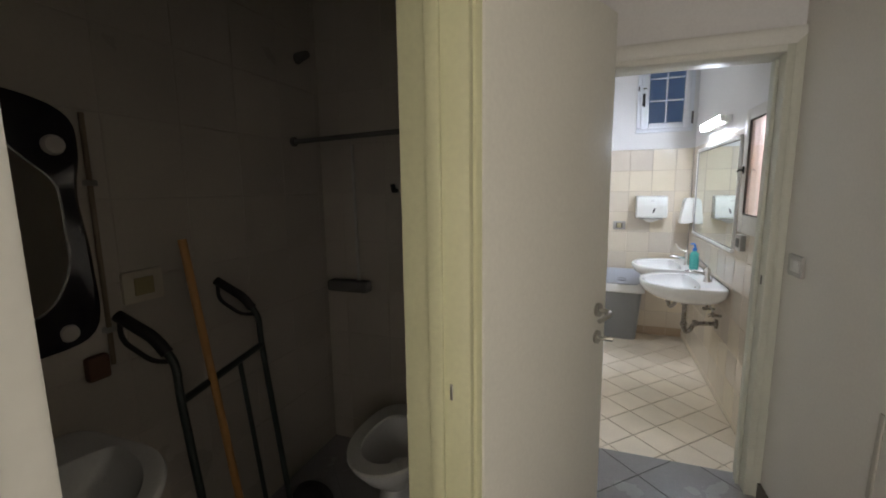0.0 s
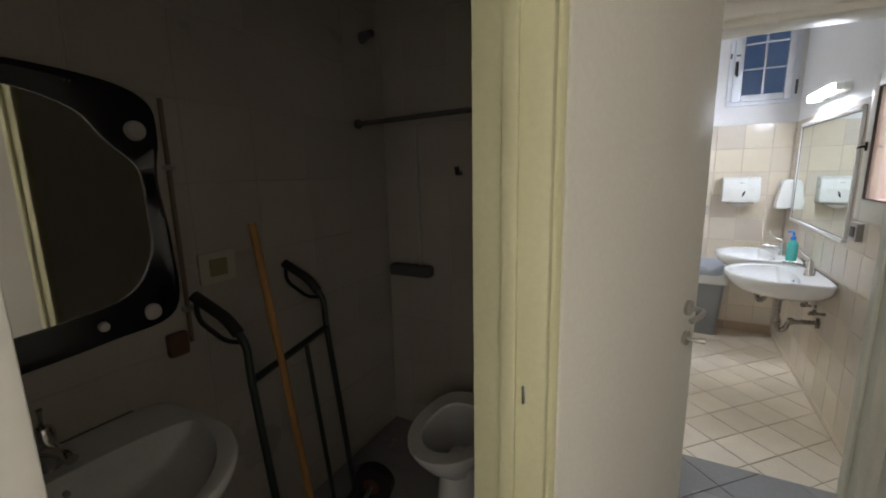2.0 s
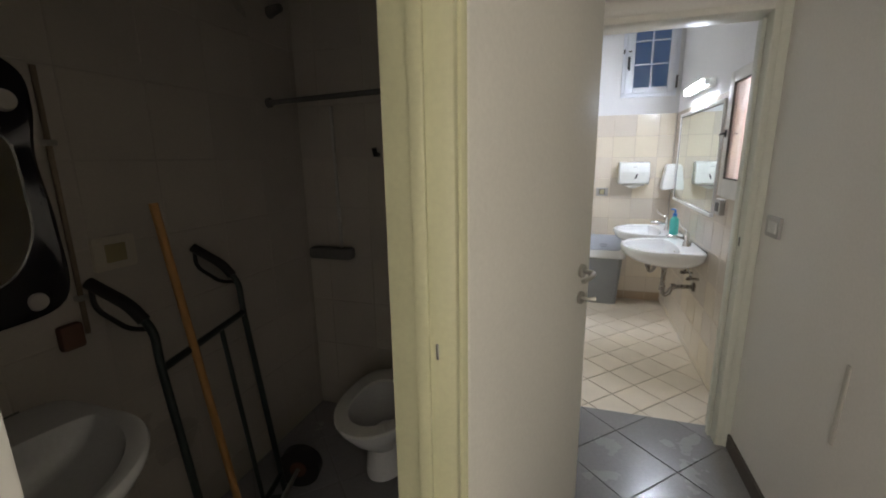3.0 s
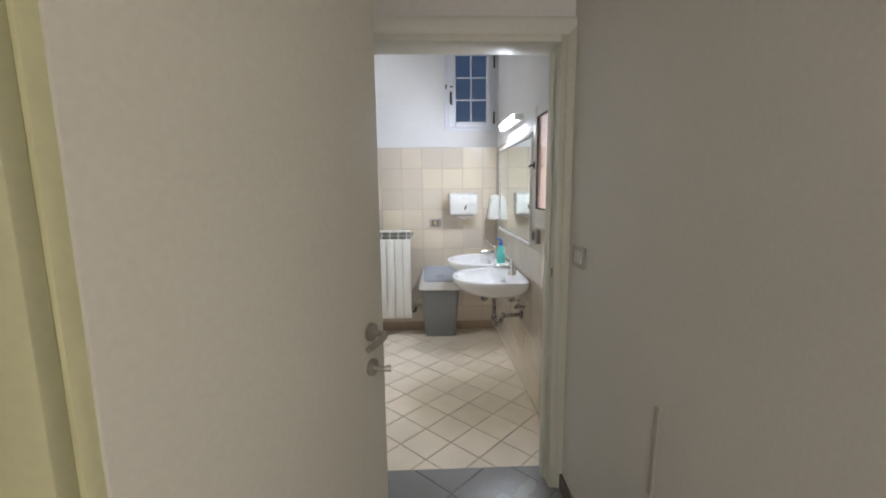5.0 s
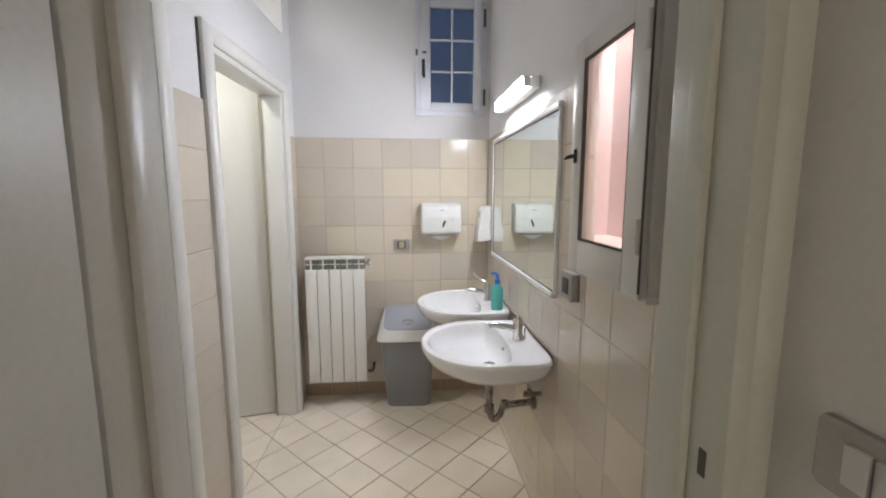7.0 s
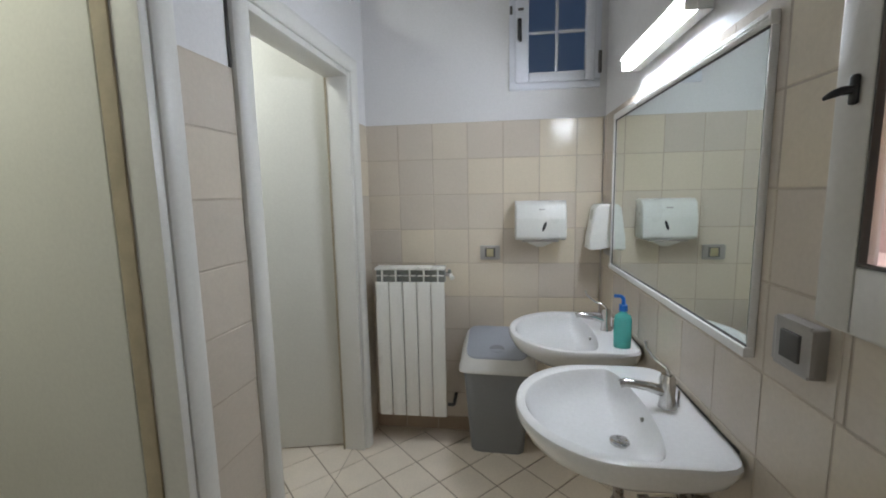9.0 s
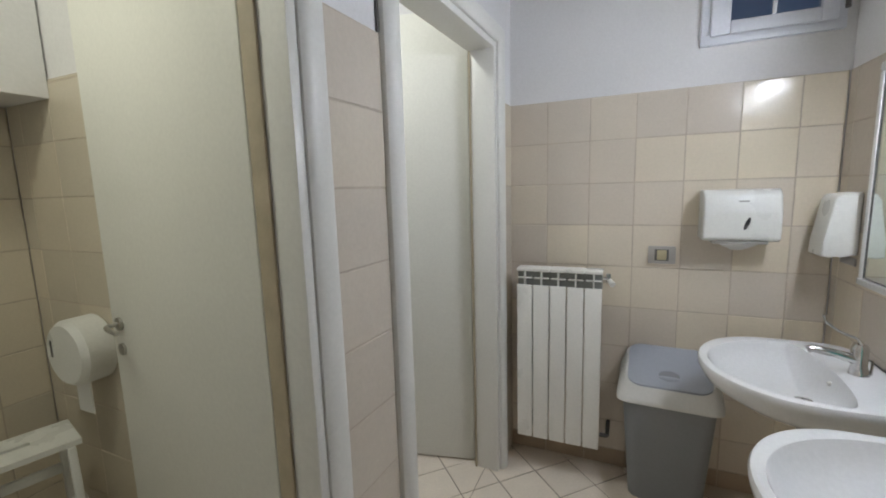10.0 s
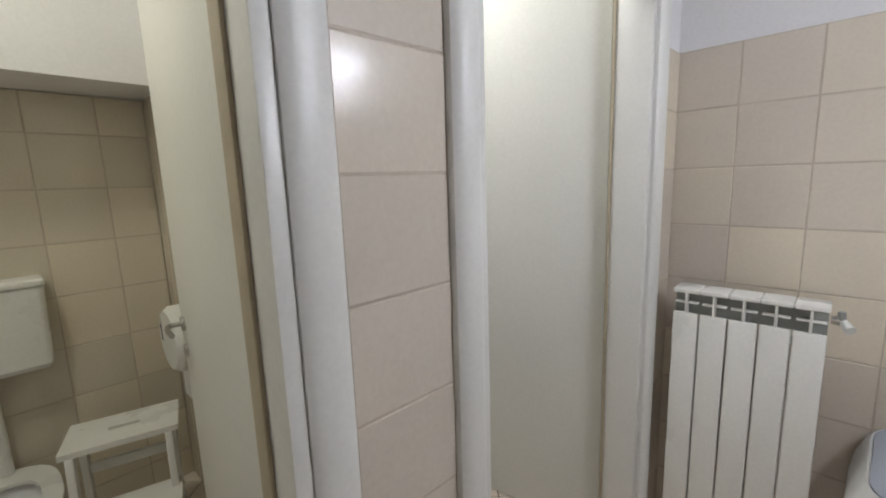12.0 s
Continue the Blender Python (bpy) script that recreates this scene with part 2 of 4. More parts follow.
wall_north = structure("wall_north", boxes(
    (-1.9, 1.02, 4.865, 5.05, 0, TOP), (1.48, 1.75, 4.865, 5.05, 0, TOP),
    (1.02, 1.48, 4.865, 5.05, 0, 2.05), (1.02, 1.48, 4.865, 5.05, 2.81, TOP)), WALL,
    "white painted wall with beige tiles up to head height", "wall")
wall_east = structure("wall_east", boxes(
    (1.528, 1.545, 3.147, 3.42, 0, TOP), (1.528, 1.75, 3.42, 4.865, 0, TOP), (1.528, 1.545, 2.50, 2.713, 0, TOP),
    (1.528, 1.545, 2.713, 3.147, 0, 1.25), (1.528, 1.545, 2.713, 3.147, 1.95, TOP), (1.528, 1.75, 2.47, 2.50, 0, TOP)), WALL,
    "white painted wall with beige glazed tiles and a small window", "wall")
wall_south = structure("wall_south", boxes(
    (-1.9, 0.56, 2.32, 2.462, 0, TOP), (1.37, 1.75, 2.32, 2.462, 0, TOP), (0.56, 1.37, 2.32, 2.462, 2.07, TOP)), WALL,
    "painted wall with the bathroom doorway", "wall")
wall_corridor_east = structure("wall_corridor_east", boxes((1.40, 1.55, -2.6, 2.32, 0, CTOP)), CORRIDOR,
    "plain cream painted corridor wall", "wall")
wall_corridor_west = structure("wall_corridor_west", boxes(
    (0.292, 0.422, -2.6, -2.3, 0, CTOP), (0.292, 0.422, -2.3, -1.5, 2.1, CTOP), (0.292, 0.422, -1.5, 0.291, 0, CTOP), (0.292, 0.422, 1.02, 2.32, 0, CTOP), (0.292, 0.422, 0.291, 1.02, 2.07, CTOP)), CORRIDOR,
    "cream painted corridor wall with a doorway", "wall")
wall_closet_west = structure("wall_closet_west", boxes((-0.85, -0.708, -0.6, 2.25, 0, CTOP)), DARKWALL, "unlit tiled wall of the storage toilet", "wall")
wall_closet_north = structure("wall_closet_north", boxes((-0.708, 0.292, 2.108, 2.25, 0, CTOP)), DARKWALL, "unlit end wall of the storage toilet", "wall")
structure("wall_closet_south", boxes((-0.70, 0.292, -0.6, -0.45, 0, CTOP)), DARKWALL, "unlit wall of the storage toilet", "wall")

# the stalls' front wall, a pier between two doorways
S1A, S1B, S2A, S2B = -0.98, -0.195, 0.185, 1.045    # doorways along the wall
HEAD = 2.12
wall_west = structure("wall_west", boxes(
    (-0.12, -0.008, -1.10, S1A, 0, TOP), (-0.12, -0.008, S1B, S2A, 0, TOP), (-0.12, -0.008, S2B, 1.30, 0, 2.50), (-0.12, -0.008, 1.16, 1.30, 2.50, TOP), (-0.12, -0.008, 0.22, 1.16, 3.0, TOP),
    (-0.12, -0.008, S1A, S1B, HEAD, TOP), (-0.12, -0.008, S2A, S2B, HEAD, 2.50), (-0.12, -0.008, S2A, 0.22, 2.50, TOP)), WALL,
    "white wall with a tiled pier between two stall doorways", "wall", at=LEFT)
SX, PY = -1.70, 3.62     # stalls' back wall, partition between the stalls
wall_stall_back = structure("wall_stall_back", boxes((SX - 0.15, SX - 0.008, 2.45, 4.87, 0, TOP), (SX - 0.008, -1.36, 2.462, PY, 1.858, TOP)), WALL,
    "white wall above a recess with beige tiles", "wall")
wall_partition = structure("wall_partition", boxes((SX - 0.008, -0.02, PY + 0.008, PY + 0.10, 0, TOP)), WALL, "tiled partition between two stalls", "wall")


# ---- doors ----
def architrave(name, parent, width, y0, y1, z0, z1, wall_x, side, mat, thick=0.022, first=None):
    """A rounded casing round an opening y0..y1 up to z1, on the plane x = wall_x; side +1 faces +x."""
    def bar():
        n, prof = 14, []
        for k in range(n + 1):
            u = 0.5 - 0.5 * math.cos(math.pi * k / n)
            prof.append((u, 0.60 + 0.40 * (1 - abs(2 * u - 1) ** 3)))
        return prof
    prof = bar()
    for kind in ("left", "right", "head"):
        rings = []
        for end in (0, 1):
            ring = []
            for u, h in [(0, 0)] + prof + [(1, 0)]:
                x = wall_x + side * thick * h
                if kind == "left":
                    ring.append((x, y0 - width * u, z0 if end == 0 else z1 + width * u))
                elif kind == "right":
                    ring.append((x, y1 + width * u, z0 if end == 0 else z1 + width * u))
                else:
                    ring.append((x, y0 - width * u if end == 0 else y1 + width * u, z1 + width * u))
            rings.append(ring)
        part("casing", loft(rings), first if first and kind == "left" else mat, parent)


def lining(parent, x0, x1, y0, y1, z0, z1, mat, t=0.028, first=None):
    """The boards that line an opening, with a rebate for the leaf."""
    part("lining", box(x0, x1, y0, y0 + t, z0, z1, 0.003), first or mat, parent)
    part("lining", box(x0, x1, y1 - t, y1, z0, z1, 0.003), mat, parent)
    part("lining", box(x0, x1, y0 + t, y1 - t, z1 - t, z1, 0.003), mat, parent)


def lever_handle(parent, x, y, z, side, toward, name="door_handle", key=True):
    """A lever on a round rose with a key rose below, on the face y, facing side * y; the lever points along toward * x."""
    h = part(name, tube([(x, y, z), (x, y + side * 0.009, z)], 0.021, 20), STEEL, parent, "brushed steel lever handle")
    part("lever", tube(bend([(x, y + side * 0.008, z), (x, y + side * 0.042, z), (x + toward * 0.035, y + side * 0.048, z - 0.004), (x + toward * 0.075, y + side * 0.042, z - 0.010)]),
                       0.0075, 10), STEEL, h)
    part("key_rose", tube([(x, y, z - 0.085), (x, y + side * 0.008, z - 0.085)], 0.020, 20), STEEL, parent)
    if key:
        part("thumb_turn", tube([(x, y + side * 0.008, z - 0.085), (x, y + side * 0.03, z - 0.085), (x + 0.012, y + side * 0.045, z - 0.085)], [0.006, 0.006, 0.009], 8), STEEL, parent)


def door_leaf(name, width, height, thick, label, hinge, angle, z0, mat, handle_z, lever_side, hinges=True):
    """A flush leaf; at angle 0 it runs from its hinge along +x, and its face looks to -y."""
    d = thing(name, label, "door", at=pose(hinge[0], hinge[1], z0, 0, 0, angle), kind="structure")
    part("leaf", box(0, width, 0, thick, 0.008, height, 0.003), mat, d)
    lever_handle(d, width - 0.060, 0.0, handle_z, -1, lever_side)
    lever_handle(d, width - 0.06, thick, handle_z, 1, lever_side, key=False)
    if hinges:
        for z in (0.28, height - 0.28):
            part("hinge", tube([(-0.004, -0.004, z - 0.035), (-0.004, -0.004, z + 0.035)], 0.007, 10), STEEL, d)
    return d


# bathroom doorway
d = thing("door_frame_1", "white painted frame of the bathroom doorway", "door frame", at=pose(0, 0, 0), kind="structure")
# built in a turned frame: local y runs along the wall from east to west
turn = pose(0, 2.391, 0, 0, 0, 90)
d.matrix_basis = turn
# east boards take a grey-olive copy with their shadow in the colour
lining(d, -0.088, 0.078, -1.370, -0.560, CF - 0.004, 2.07, LACQUER, first=OLIVESHADE)
part("stop", box(-0.02, 0.02, -1.342, -1.328, CF - 0.004, 2.03, 0.003), OLIVESHADE, d)
part("stop", box(-0.02, 0.02, -0.602, -0.588, CF - 0.004, 2.03, 0.003), FRAME, d)
part("strike_plate", box(-0.056, -0.042, -1.343, -1.340, 1.10, 1.14, 0.001), GAP, d)
architrave("casing", d, 0.065, -1.370, -0.560, CF - 0.004, 2.07, -0.071, -1, FRAME, first=OLIVESHADE)
architrave("casing", d, 0.065, -1.370, -0.560, 0.0, 2.07, 0.071, 1, FRAME)
door_leaf("door_1", 0.75, 1.90, 0.042, "white lacquered bathroom door standing open into the corridor", (0.55, 2.292), -92.5, CF, LACQUER, 1.02, -1)

# doorway of the storage toilet
d = thing("door_frame_2", "white frame of the storage toilet doorway, tinted as by yellow light", "door frame", kind="structure")
# the yellow light on this white frame is put into its colour
lining(d, 0.284, 0.430, 0.291, 1.02, CF - 0.004, 2.07, YELLOWLITFRAME, first=LACQUER)
part("stop", box(0.345, 0.375, 0.978, 0.992, CF - 0.004, 2.04, 0.004), YELLOWLITFRAME, d)
part("stop", box(0.345, 0.375, 0.319, 0.330, CF - 0.004, 2.04, 0.004), YELLOWLITFRAME, d)
part("strike_plate", box(0.386, 0.392, 0.990, 0.993, 1.09, 1.125, 0.001), STEEL, d)
architrave("casing", d, 0.07, 0.291, 1.02, CF - 0.004, 2.07, 0.422, 1, YELLOWLITFRAME, first=LACQUER)
door_leaf("door_2", 0.60, 1.885, 0.04, "white lacquered storage door standing wide open", (0.448, 1.035), 65.3, CF, LACQUER, 1.03, -1, False)

# stall doorways
for name, a, b in (("door_frame_3", S1A, S1B), ("door_frame_4", S2A, S2B)):
    d = thing(name, "white painted frame of a toilet stall doorway", "door frame", at=LEFT, kind="structure")
    lining(d, -0.126, 0.004, a, b, 0.0, HEAD, FRAME)
    # tan strip: worn wood edge and the rebate's shade in one colour
    part("stop", box(-0.122, -0.075 if b < 0 else -0.112, b - 0.036, b - 0.028, 0, HEAD - 0.03, 0.002), WORNSHADE, d)
    architrave("casing", d, 0.075, a, b, 0.0, HEAD, -0.008, 1, FRAME, 0.03 if b < 0 else 0.038)
    architrave("casing", d, 0.075, a, b, 0.0, HEAD, -0.12, -1, FRAME, 0.02)
# dark strip laid on the wall as the shade along the casing
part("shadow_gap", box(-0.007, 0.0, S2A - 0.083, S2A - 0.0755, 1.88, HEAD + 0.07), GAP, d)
door_leaf("door_3", 0.79, 2.08, 0.042, "white lacquered stall door standing open", (-0.035, 3.395), 173.0, 0.0, LACQUER, 1.06, -1)
door_leaf("door_4", 0.78, 2.30, 0.042, "white lacquered stall door standing open", (0.010, 4.668), 192.5, 0.0, LACQUER, 1.06, -1)


# ---- bathroom things ----
def window(name, label, parent_pose, w, z0, z1, glass_box, rows, cols, frame_mat, pane_mat, depth, muntin=0.008, o=0.045, sash_depth=0.05):
    """A casement in a local frame: x across, y into the wall, front at y = 0."""
    d = thing(name, label, "window", at=parent_pose, kind="structure")
    gx0, gx1, gz0, gz1 = glass_box
    for bx in ((0, w, z1 - o, z1), (0, w, z0, z0 + o), (0, o, z0 + o, z1 - o), (w - o, w, z0 + o, z1 - o)):
        part("window_frame", box(bx[0], bx[1], 0.018, depth, bx[2], bx[3], 0.004), frame_mat, d)
    s0, s1, t0, t1 = o - 0.012, w - o + 0.012, z0 + o - 0.012, z1 - o + 0.012
    sash = part("sash", box(s0, gx0, 0.0, sash_depth, t0, t1, 0.006), frame_mat, d)
    part("rail", box(gx1, s1, 0.0, sash_depth, t0, t1, 0.006), frame_mat, sash)
    part("rail", box(gx0, gx1, 0.0, sash_depth, gz1, t1, 0.006), frame_mat, sash)
    part("rail", box(gx0, gx1, 0.0, sash_depth, t0, gz0, 0.006), frame_mat, sash)
    for i in range(cols):
        for j in range(rows):
            xa, xb = gx0 + (gx1 - gx0) * i / cols, gx0 + (gx1 - gx0) * (i + 1) / cols
            za, zb = gz0 + (gz1 - gz0) * j / rows, gz0 + (gz1 - gz0) * (j + 1) / rows
            p = part("pane", box(xa, xb, sash_depth * 0.5, sash_depth * 0.5 + 0.004, za, zb), pane_mat, sash)
            p.visible_shadow = False
    for i in range(1, cols):
        x = gx0 + (gx1 - gx0) * i / cols
        part("muntin", box(x - muntin, x + muntin, 0.016, 0.024, gz0, gz1, 0.002), frame_mat, sash)
    for j in range(1, rows):
        z = gz0 + (gz1 - gz0) * j / rows
        for i in range(cols):
            xa, xb = gx0 + (gx1 - gx0) * i / cols, gx0 + (gx1 - gx0) * (i + 1) / cols
            part("muntin", box(xa + muntin * (i > 0), xb - muntin * (i < cols - 1), 0.016, 0.024, z - muntin, z + muntin, 0.002), frame_mat, sash)
    return d


# small night window high in the end wall
w1 = window("window_1", "white framed night window with six small panes", pose(1.005, 4.825, 0), 0.485, 2.035, 2.825,
            (0.103, 0.401, 2.12, 2.737), 3, 2, PVC, FROST, 0.10)
h = part("window_handle", box(0.042, 0.064, -0.012, 0.0, 2.29, 2.40, 0.004), BLACK, w1, "black plastic window handle")
part("lever", tube(bend([(0.053, -0.01, 2.37), (0.053, -0.04, 2.37), (0.056, -0.045, 2.27)]), 0.008, 10), BLACK, h)
for z in (2.10, 2.62):
    part("hinge", tube([(0.475, -0.004, z), (0.475, -0.004, z + 0.11)], 0.009, 10), GAP, w1)
part("catch", box(0.045, 0.075, -0.008, 0.0, 2.44, 2.452, 0.002), GAP, w1)
part("catch", box(0.002, 0.016, 0.006, 0.018, 2.43, 2.47, 0.002), GAP, w1)
structure("backdrop", boxes((0.6, 1.9, 5.6, 5.62, 1.4, 3.6)), NIGHT, "dark blue night sky outside", "backdrop")

# small window in the side wall onto a pink plastered shaft
w2 = window("window_2", "grey-white framed side window onto a pink plastered recess", pose(1.452, 3.150, 0, 0, 0, -90), 0.440, 1.245, 1.955,
            (0.078, 0.350, 1.355, 1.885), 1, 1, SIDEFRAME, CLEAR, 0.076, o=0.02, sash_depth=0.028)
h = part("window_handle", box(0.046, 0.060, -0.010, 0.0, 1.588, 1.632, 0.005, 3), BLACK, w2, "dark metal window handle")
part("lever", tube([(0.053, -0.008, 1.610), (0.050, -0.020, 1.609), (0.043, -0.027, 1.606), (0.033, -0.031, 1.602)], [0.007, 0.0065, 0.0055, 0.003], 10), BLACK, h)
for z in (1.36, 1.80):
    part("hinge", tube([(0.428, -0.006, z), (0.428, -0.006, z + 0.08)], 0.008, 10), SIDEFRAME, w2)
part("rod", tube([(0.436, -0.002, 1.27), (0.436, -0.002, 1.94)], 0.003, 6), GAP, w2)
for bx in ((0.078, 0.350, 1.355, 1.360), (0.078, 0.350, 1.880, 1.885), (0.078, 0.082, 1.360, 1.880), (0.346, 0.350, 1.360, 1.880)):
    part("gasket", box(bx[0], bx[1], 0.002, 0.0135, bx[2], bx[3]), GAP, w2, "dark rubber glazing seal")
shaft = structure("wall_shaft", boxes(
    (1.545, 1.90, 3.414, 3.55, 1.10, 3.05), (1.545, 1.90, 2.30, 2.45, 1.10, 3.05), (1.545, 1.90, 2.45, 3.414, 2.90, 3.05),
    (1.72, 1.80, 3.190, 3.414, 1.33, 2.90), (1.72, 1.80, 2.45, 3.190, 1.86, 2.90), (1.72, 1.80, 2.45, 3.190, 1.33, 1.390)),
    PINK, "rough pink plastered window recess", "wall")
part("sill", box(1.547, 1.80, 2.45, 3.42, 1.15, 1.335, 0.012, 3), PINK, shaft, "rounded pink plaster sill")
bm = bmesh.new()
for k in range(24):
    z, a = 1.395 + k * 0.019, 0.006 * random.random()
    box_bm(bm, 1.7165 - a, 1.733, 3.178 + 0.010 * random.random(), 3.206 + 0.010 * random.random(), z, z + 0.023 + 0.004 * random.random(), 0.004, 1)
part("brick_edge", bm, TERRACOTTA, shaft, "crumbling brick edge of a blocked opening")
structure("wall_ochre", boxes((1.734, 1.90, 2.45, 3.188, 1.392, 1.858)), ORANGE, "ochre plaster filling a blocked opening", "wall")

# long wall mirror
mirror = thing("wall_mirror", "long wall mirror in a narrow white frame above the basins", "mirror", at=pose(1.52, 3.40, 1.085, 0, 0, 90))
MW, MH = 1.185, 0.755
part("mirror_glass", box(0.010, MW - 0.020, 0.004, 0.016, 0.020, MH - 0.020), SILVER, mirror)
for bx in ((0.006, MW - 0.024, 0.024, 0.029), (0.006, MW - 0.024, MH - 0.035, MH - 0.030), (MW - 0.030, MW - 0.024, 0.029, MH - 0.035)):
    part("gasket", box(bx[0], bx[1], 0.006, 0.0185, bx[2], bx[3], 0.001), GAP, mirror, "dark inner edge of the mirror frame")
for z in (MH - 0.012, MH - 0.020):
    part("bead", tube([(0.004, 0.0225, z), (MW - 0.004, 0.0225, z)], 0.0022, 8), WHITEFRAME, mirror)
for bx in ((0, MW, 0, 0.024), (0, MW, MH - 0.030, MH), (0, 0.006, 0.024, MH - 0.030), (MW - 0.024, MW, 0.024, MH - 0.030)):
    part("frame_bar", box(bx[0], bx[1], 0.0, 0.026 if bx[3] < 0.1 else 0.022 if bx[1] > 0.1 else 0.017, bx[2], bx[3], 0.002 if bx[1] < 0.1 else 0.004), WHITEFRAME, mirror)

# fluorescent lamp over the mirror
lamp = thing("wall_lamp", "white fluorescent strip lamp lit above the mirror", "lamp", at=pose(1.52, 3.69, 1.982, 0, 0, 90))
part("body", box(0.0, 0.60, 0.0, 0.040, -0.020, 0.020, 0.005), PLASTIC, lamp)
part("lip", box(0.0, 0.60, 0.0, 0.040, -0.0255, -0.0205, 0.001), PALEGREY, lamp)
# top shade added to hold the tube's light off the upper walls
part("shade", box(0.0, 0.60, 0.0, 0.084, 0.0205, 0.0245, 0.001), PLASTIC, lamp)
part("diffuser", loft([[(x, 0.041 + 0.013 * (1 + math.cos(a)), 0.016 * math.sin(a)) for a in (2 * math.pi * k / 16 for k in range(16))] for x in (0.012, 0.588)]), TUBE, lamp)
for x in (0.0, 0.589):
    part("end_cap", box(x, x + 0.011, 0.0405, 0.076, -0.024, 0.0203, 0.004), PLASTIC, lamp)


def ring_outline(a, b, v0, n_back, k, n=48):
    """A D-shaped outline: u along the wall, v out from it, squarer towards the wall."""
    out = []
    for i in range(n):
        t = 2 * math.pi * i / n
        c, s = math.cos(t), math.sin(t)
        e = 2.0 if s >= 0 else n_back
        r = (abs(c) ** e + abs(s) ** e) ** (-1 / e)
        out.append((a * k * c * r, v0 + b * k * s * r))
    return out


def basin(at, label):
    d = thing("wash_basin", label, "basin", "wash basins", at)
    rings = []
    for k, z, v0, a, b, nb in ((0.25, 0.682, 0.20, 0.30, 0.26, 3), (0.55, 0.688, 0.21, 0.30, 0.26, 3), (0.80, 0.718, 0.23, 0.30, 0.27, 4),
                               (0.945, 0.757, 0.25, 0.30, 0.27, 5), (0.99, 0.795, 0.265, 0.30, 0.265, 8), (1.0, 0.812, 0.265, 0.30, 0.265, 8),
                               (0.985, 0.822, 0.265, 0.30, 0.265, 8), (0.955, 0.825, 0.265, 0.30, 0.265, 8)):
        rings.append([(u, v, z) for u, v in ring_outline(a, b, v0, nb, k, 96)])
    # the hollow: a half-moon with a steep back under the tap ledge, falling to the drain
    moon = []
    for i in range(96):
        t = 2 * math.pi * i / 96
        c, q = math.cos(t), math.sin(t)
        moon.append((0.268 * c, 0.205 + (0.295 * q if q >= 0 else 0.058 * q)))
    for k, z in ((1.0, 0.820), (0.985, 0.812), (0.95, 0.790), (0.87, 0.760), (0.72, 0.733), (0.50, 0.715), (0.28, 0.705), (0.10, 0.699)):
        rings.append([(u * k, 0.215 + (v - 0.215) * k, z) for u, v in moon])
    bm = loft(rings)
    part("bowl", bm, CERAMIC, d)
    part("drain", loft([[(r * math.cos(t), 0.215 + r * math.sin(t), z) for t in (2 * math.pi * i / 20 for i in range(20))] for r, z in ((0.031, 0.699), (0.031, 0.707), (0.022, 0.709), (0.016, 0.705), (0.004, 0.706))]), CHROME, d)
    part("overflow", tube([(0, 0.146, 0.780), (0, 0.160, 0.777)], 0.007, 14), STEEL, d)
    part("seal", box(-0.215, 0.215, 0.0, 0.004, 0.806, 0.8255, 0.001), GAP, d)
    # waste pipe
    trap = part("trap", tube(bend([(0, 0.215, 0.69), (0, 0.215, 0.47), (0, 0.195, 0.43), (0, 0.165, 0.455), (0, 0.15, 0.505), (0, 0.004, 0.515)]), 0.016, 12), DARKCHROME, d, "dark chrome waste pipe")
    part("nut", tube([(0, 0.215, 0.685), (0, 0.215, 0.645)], 0.026, 12), DARKCHROME, trap)
    part("nut", tube([(0, 0.215, 0.475), (0, 0.215, 0.51)], 0.023, 12), DARKCHROME, trap)
    part("nut", tube([(0, 0.155, 0.507), (0, 0.125, 0.508)], 0.022, 12), DARKCHROME, trap)
    part("flange", tube([(0, 0.0, 0.515), (0, 0.012, 0.515)], 0.036, 18), DARKCHROME, trap)
    for s in (-0.09, 0.09):
        v = part("stop_valve", tube(bend([(s, 0.0, 0.60), (s, 0.05, 0.60), (s, 0.055, 0.625)]), 0.010, 10), DARKCHROME, d)
        part("knob", tube([(s, 0.05, 0.60), (s, 0.08, 0.60)], 0.014, 10), DARKCHROME, v)
        part("hose", tube(bend([(s, 0.055, 0.625), (s * 0.8, 0.07, 0.67), (s * 0.3, 0.09, 0.69)]), 0.006, 8), STEEL, v)
    return d


def mixer_tap(at, label, swing=(0.02, 0.085)):
    d = thing("mixer_tap", label, "tap", "basin taps", at)
    part("body", tube([(0, 0, 0.0), (0, 0, 0.012), (0, 0.002, 0.03), (0, 0.004, 0.085), (0, 0.003, 0.10)], [0.027, 0.025, 0.021, 0.023, 0.018], 18), CHROME, d)
    part("spout", tube([(0, 0.0, 0.045), (0, 0.06, 0.062), (0, 0.12, 0.072), (0, 0.138, 0.066)], [0.018, 0.014, 0.0125, 0.0125], 12), CHROME, d)
    part("lever", tube(bend([(0, 0.0, 0.098), (swing[0] * 0.1, swing[1] * 0.1, 0.116), (swing[0] * 0.6, swing[1] * 0.6, 0.130), (swing[0], swing[1], 0.158), (swing[0] * 1.05, swing[1] * 1.05, 0.180)]), [0.0085, 0.006, 0.0045] + [0.0042] * 19 + [0.006], 8), CHROME, d, "thin upturned chrome lever")
    part("pull_rod", tube([(0, -0.03, 0.0), (0, -0.03, 0.05)], 0.004, 6), CHROME, d)
    return d


B1, B2, BZ = 3.642, 4.352, 0.012
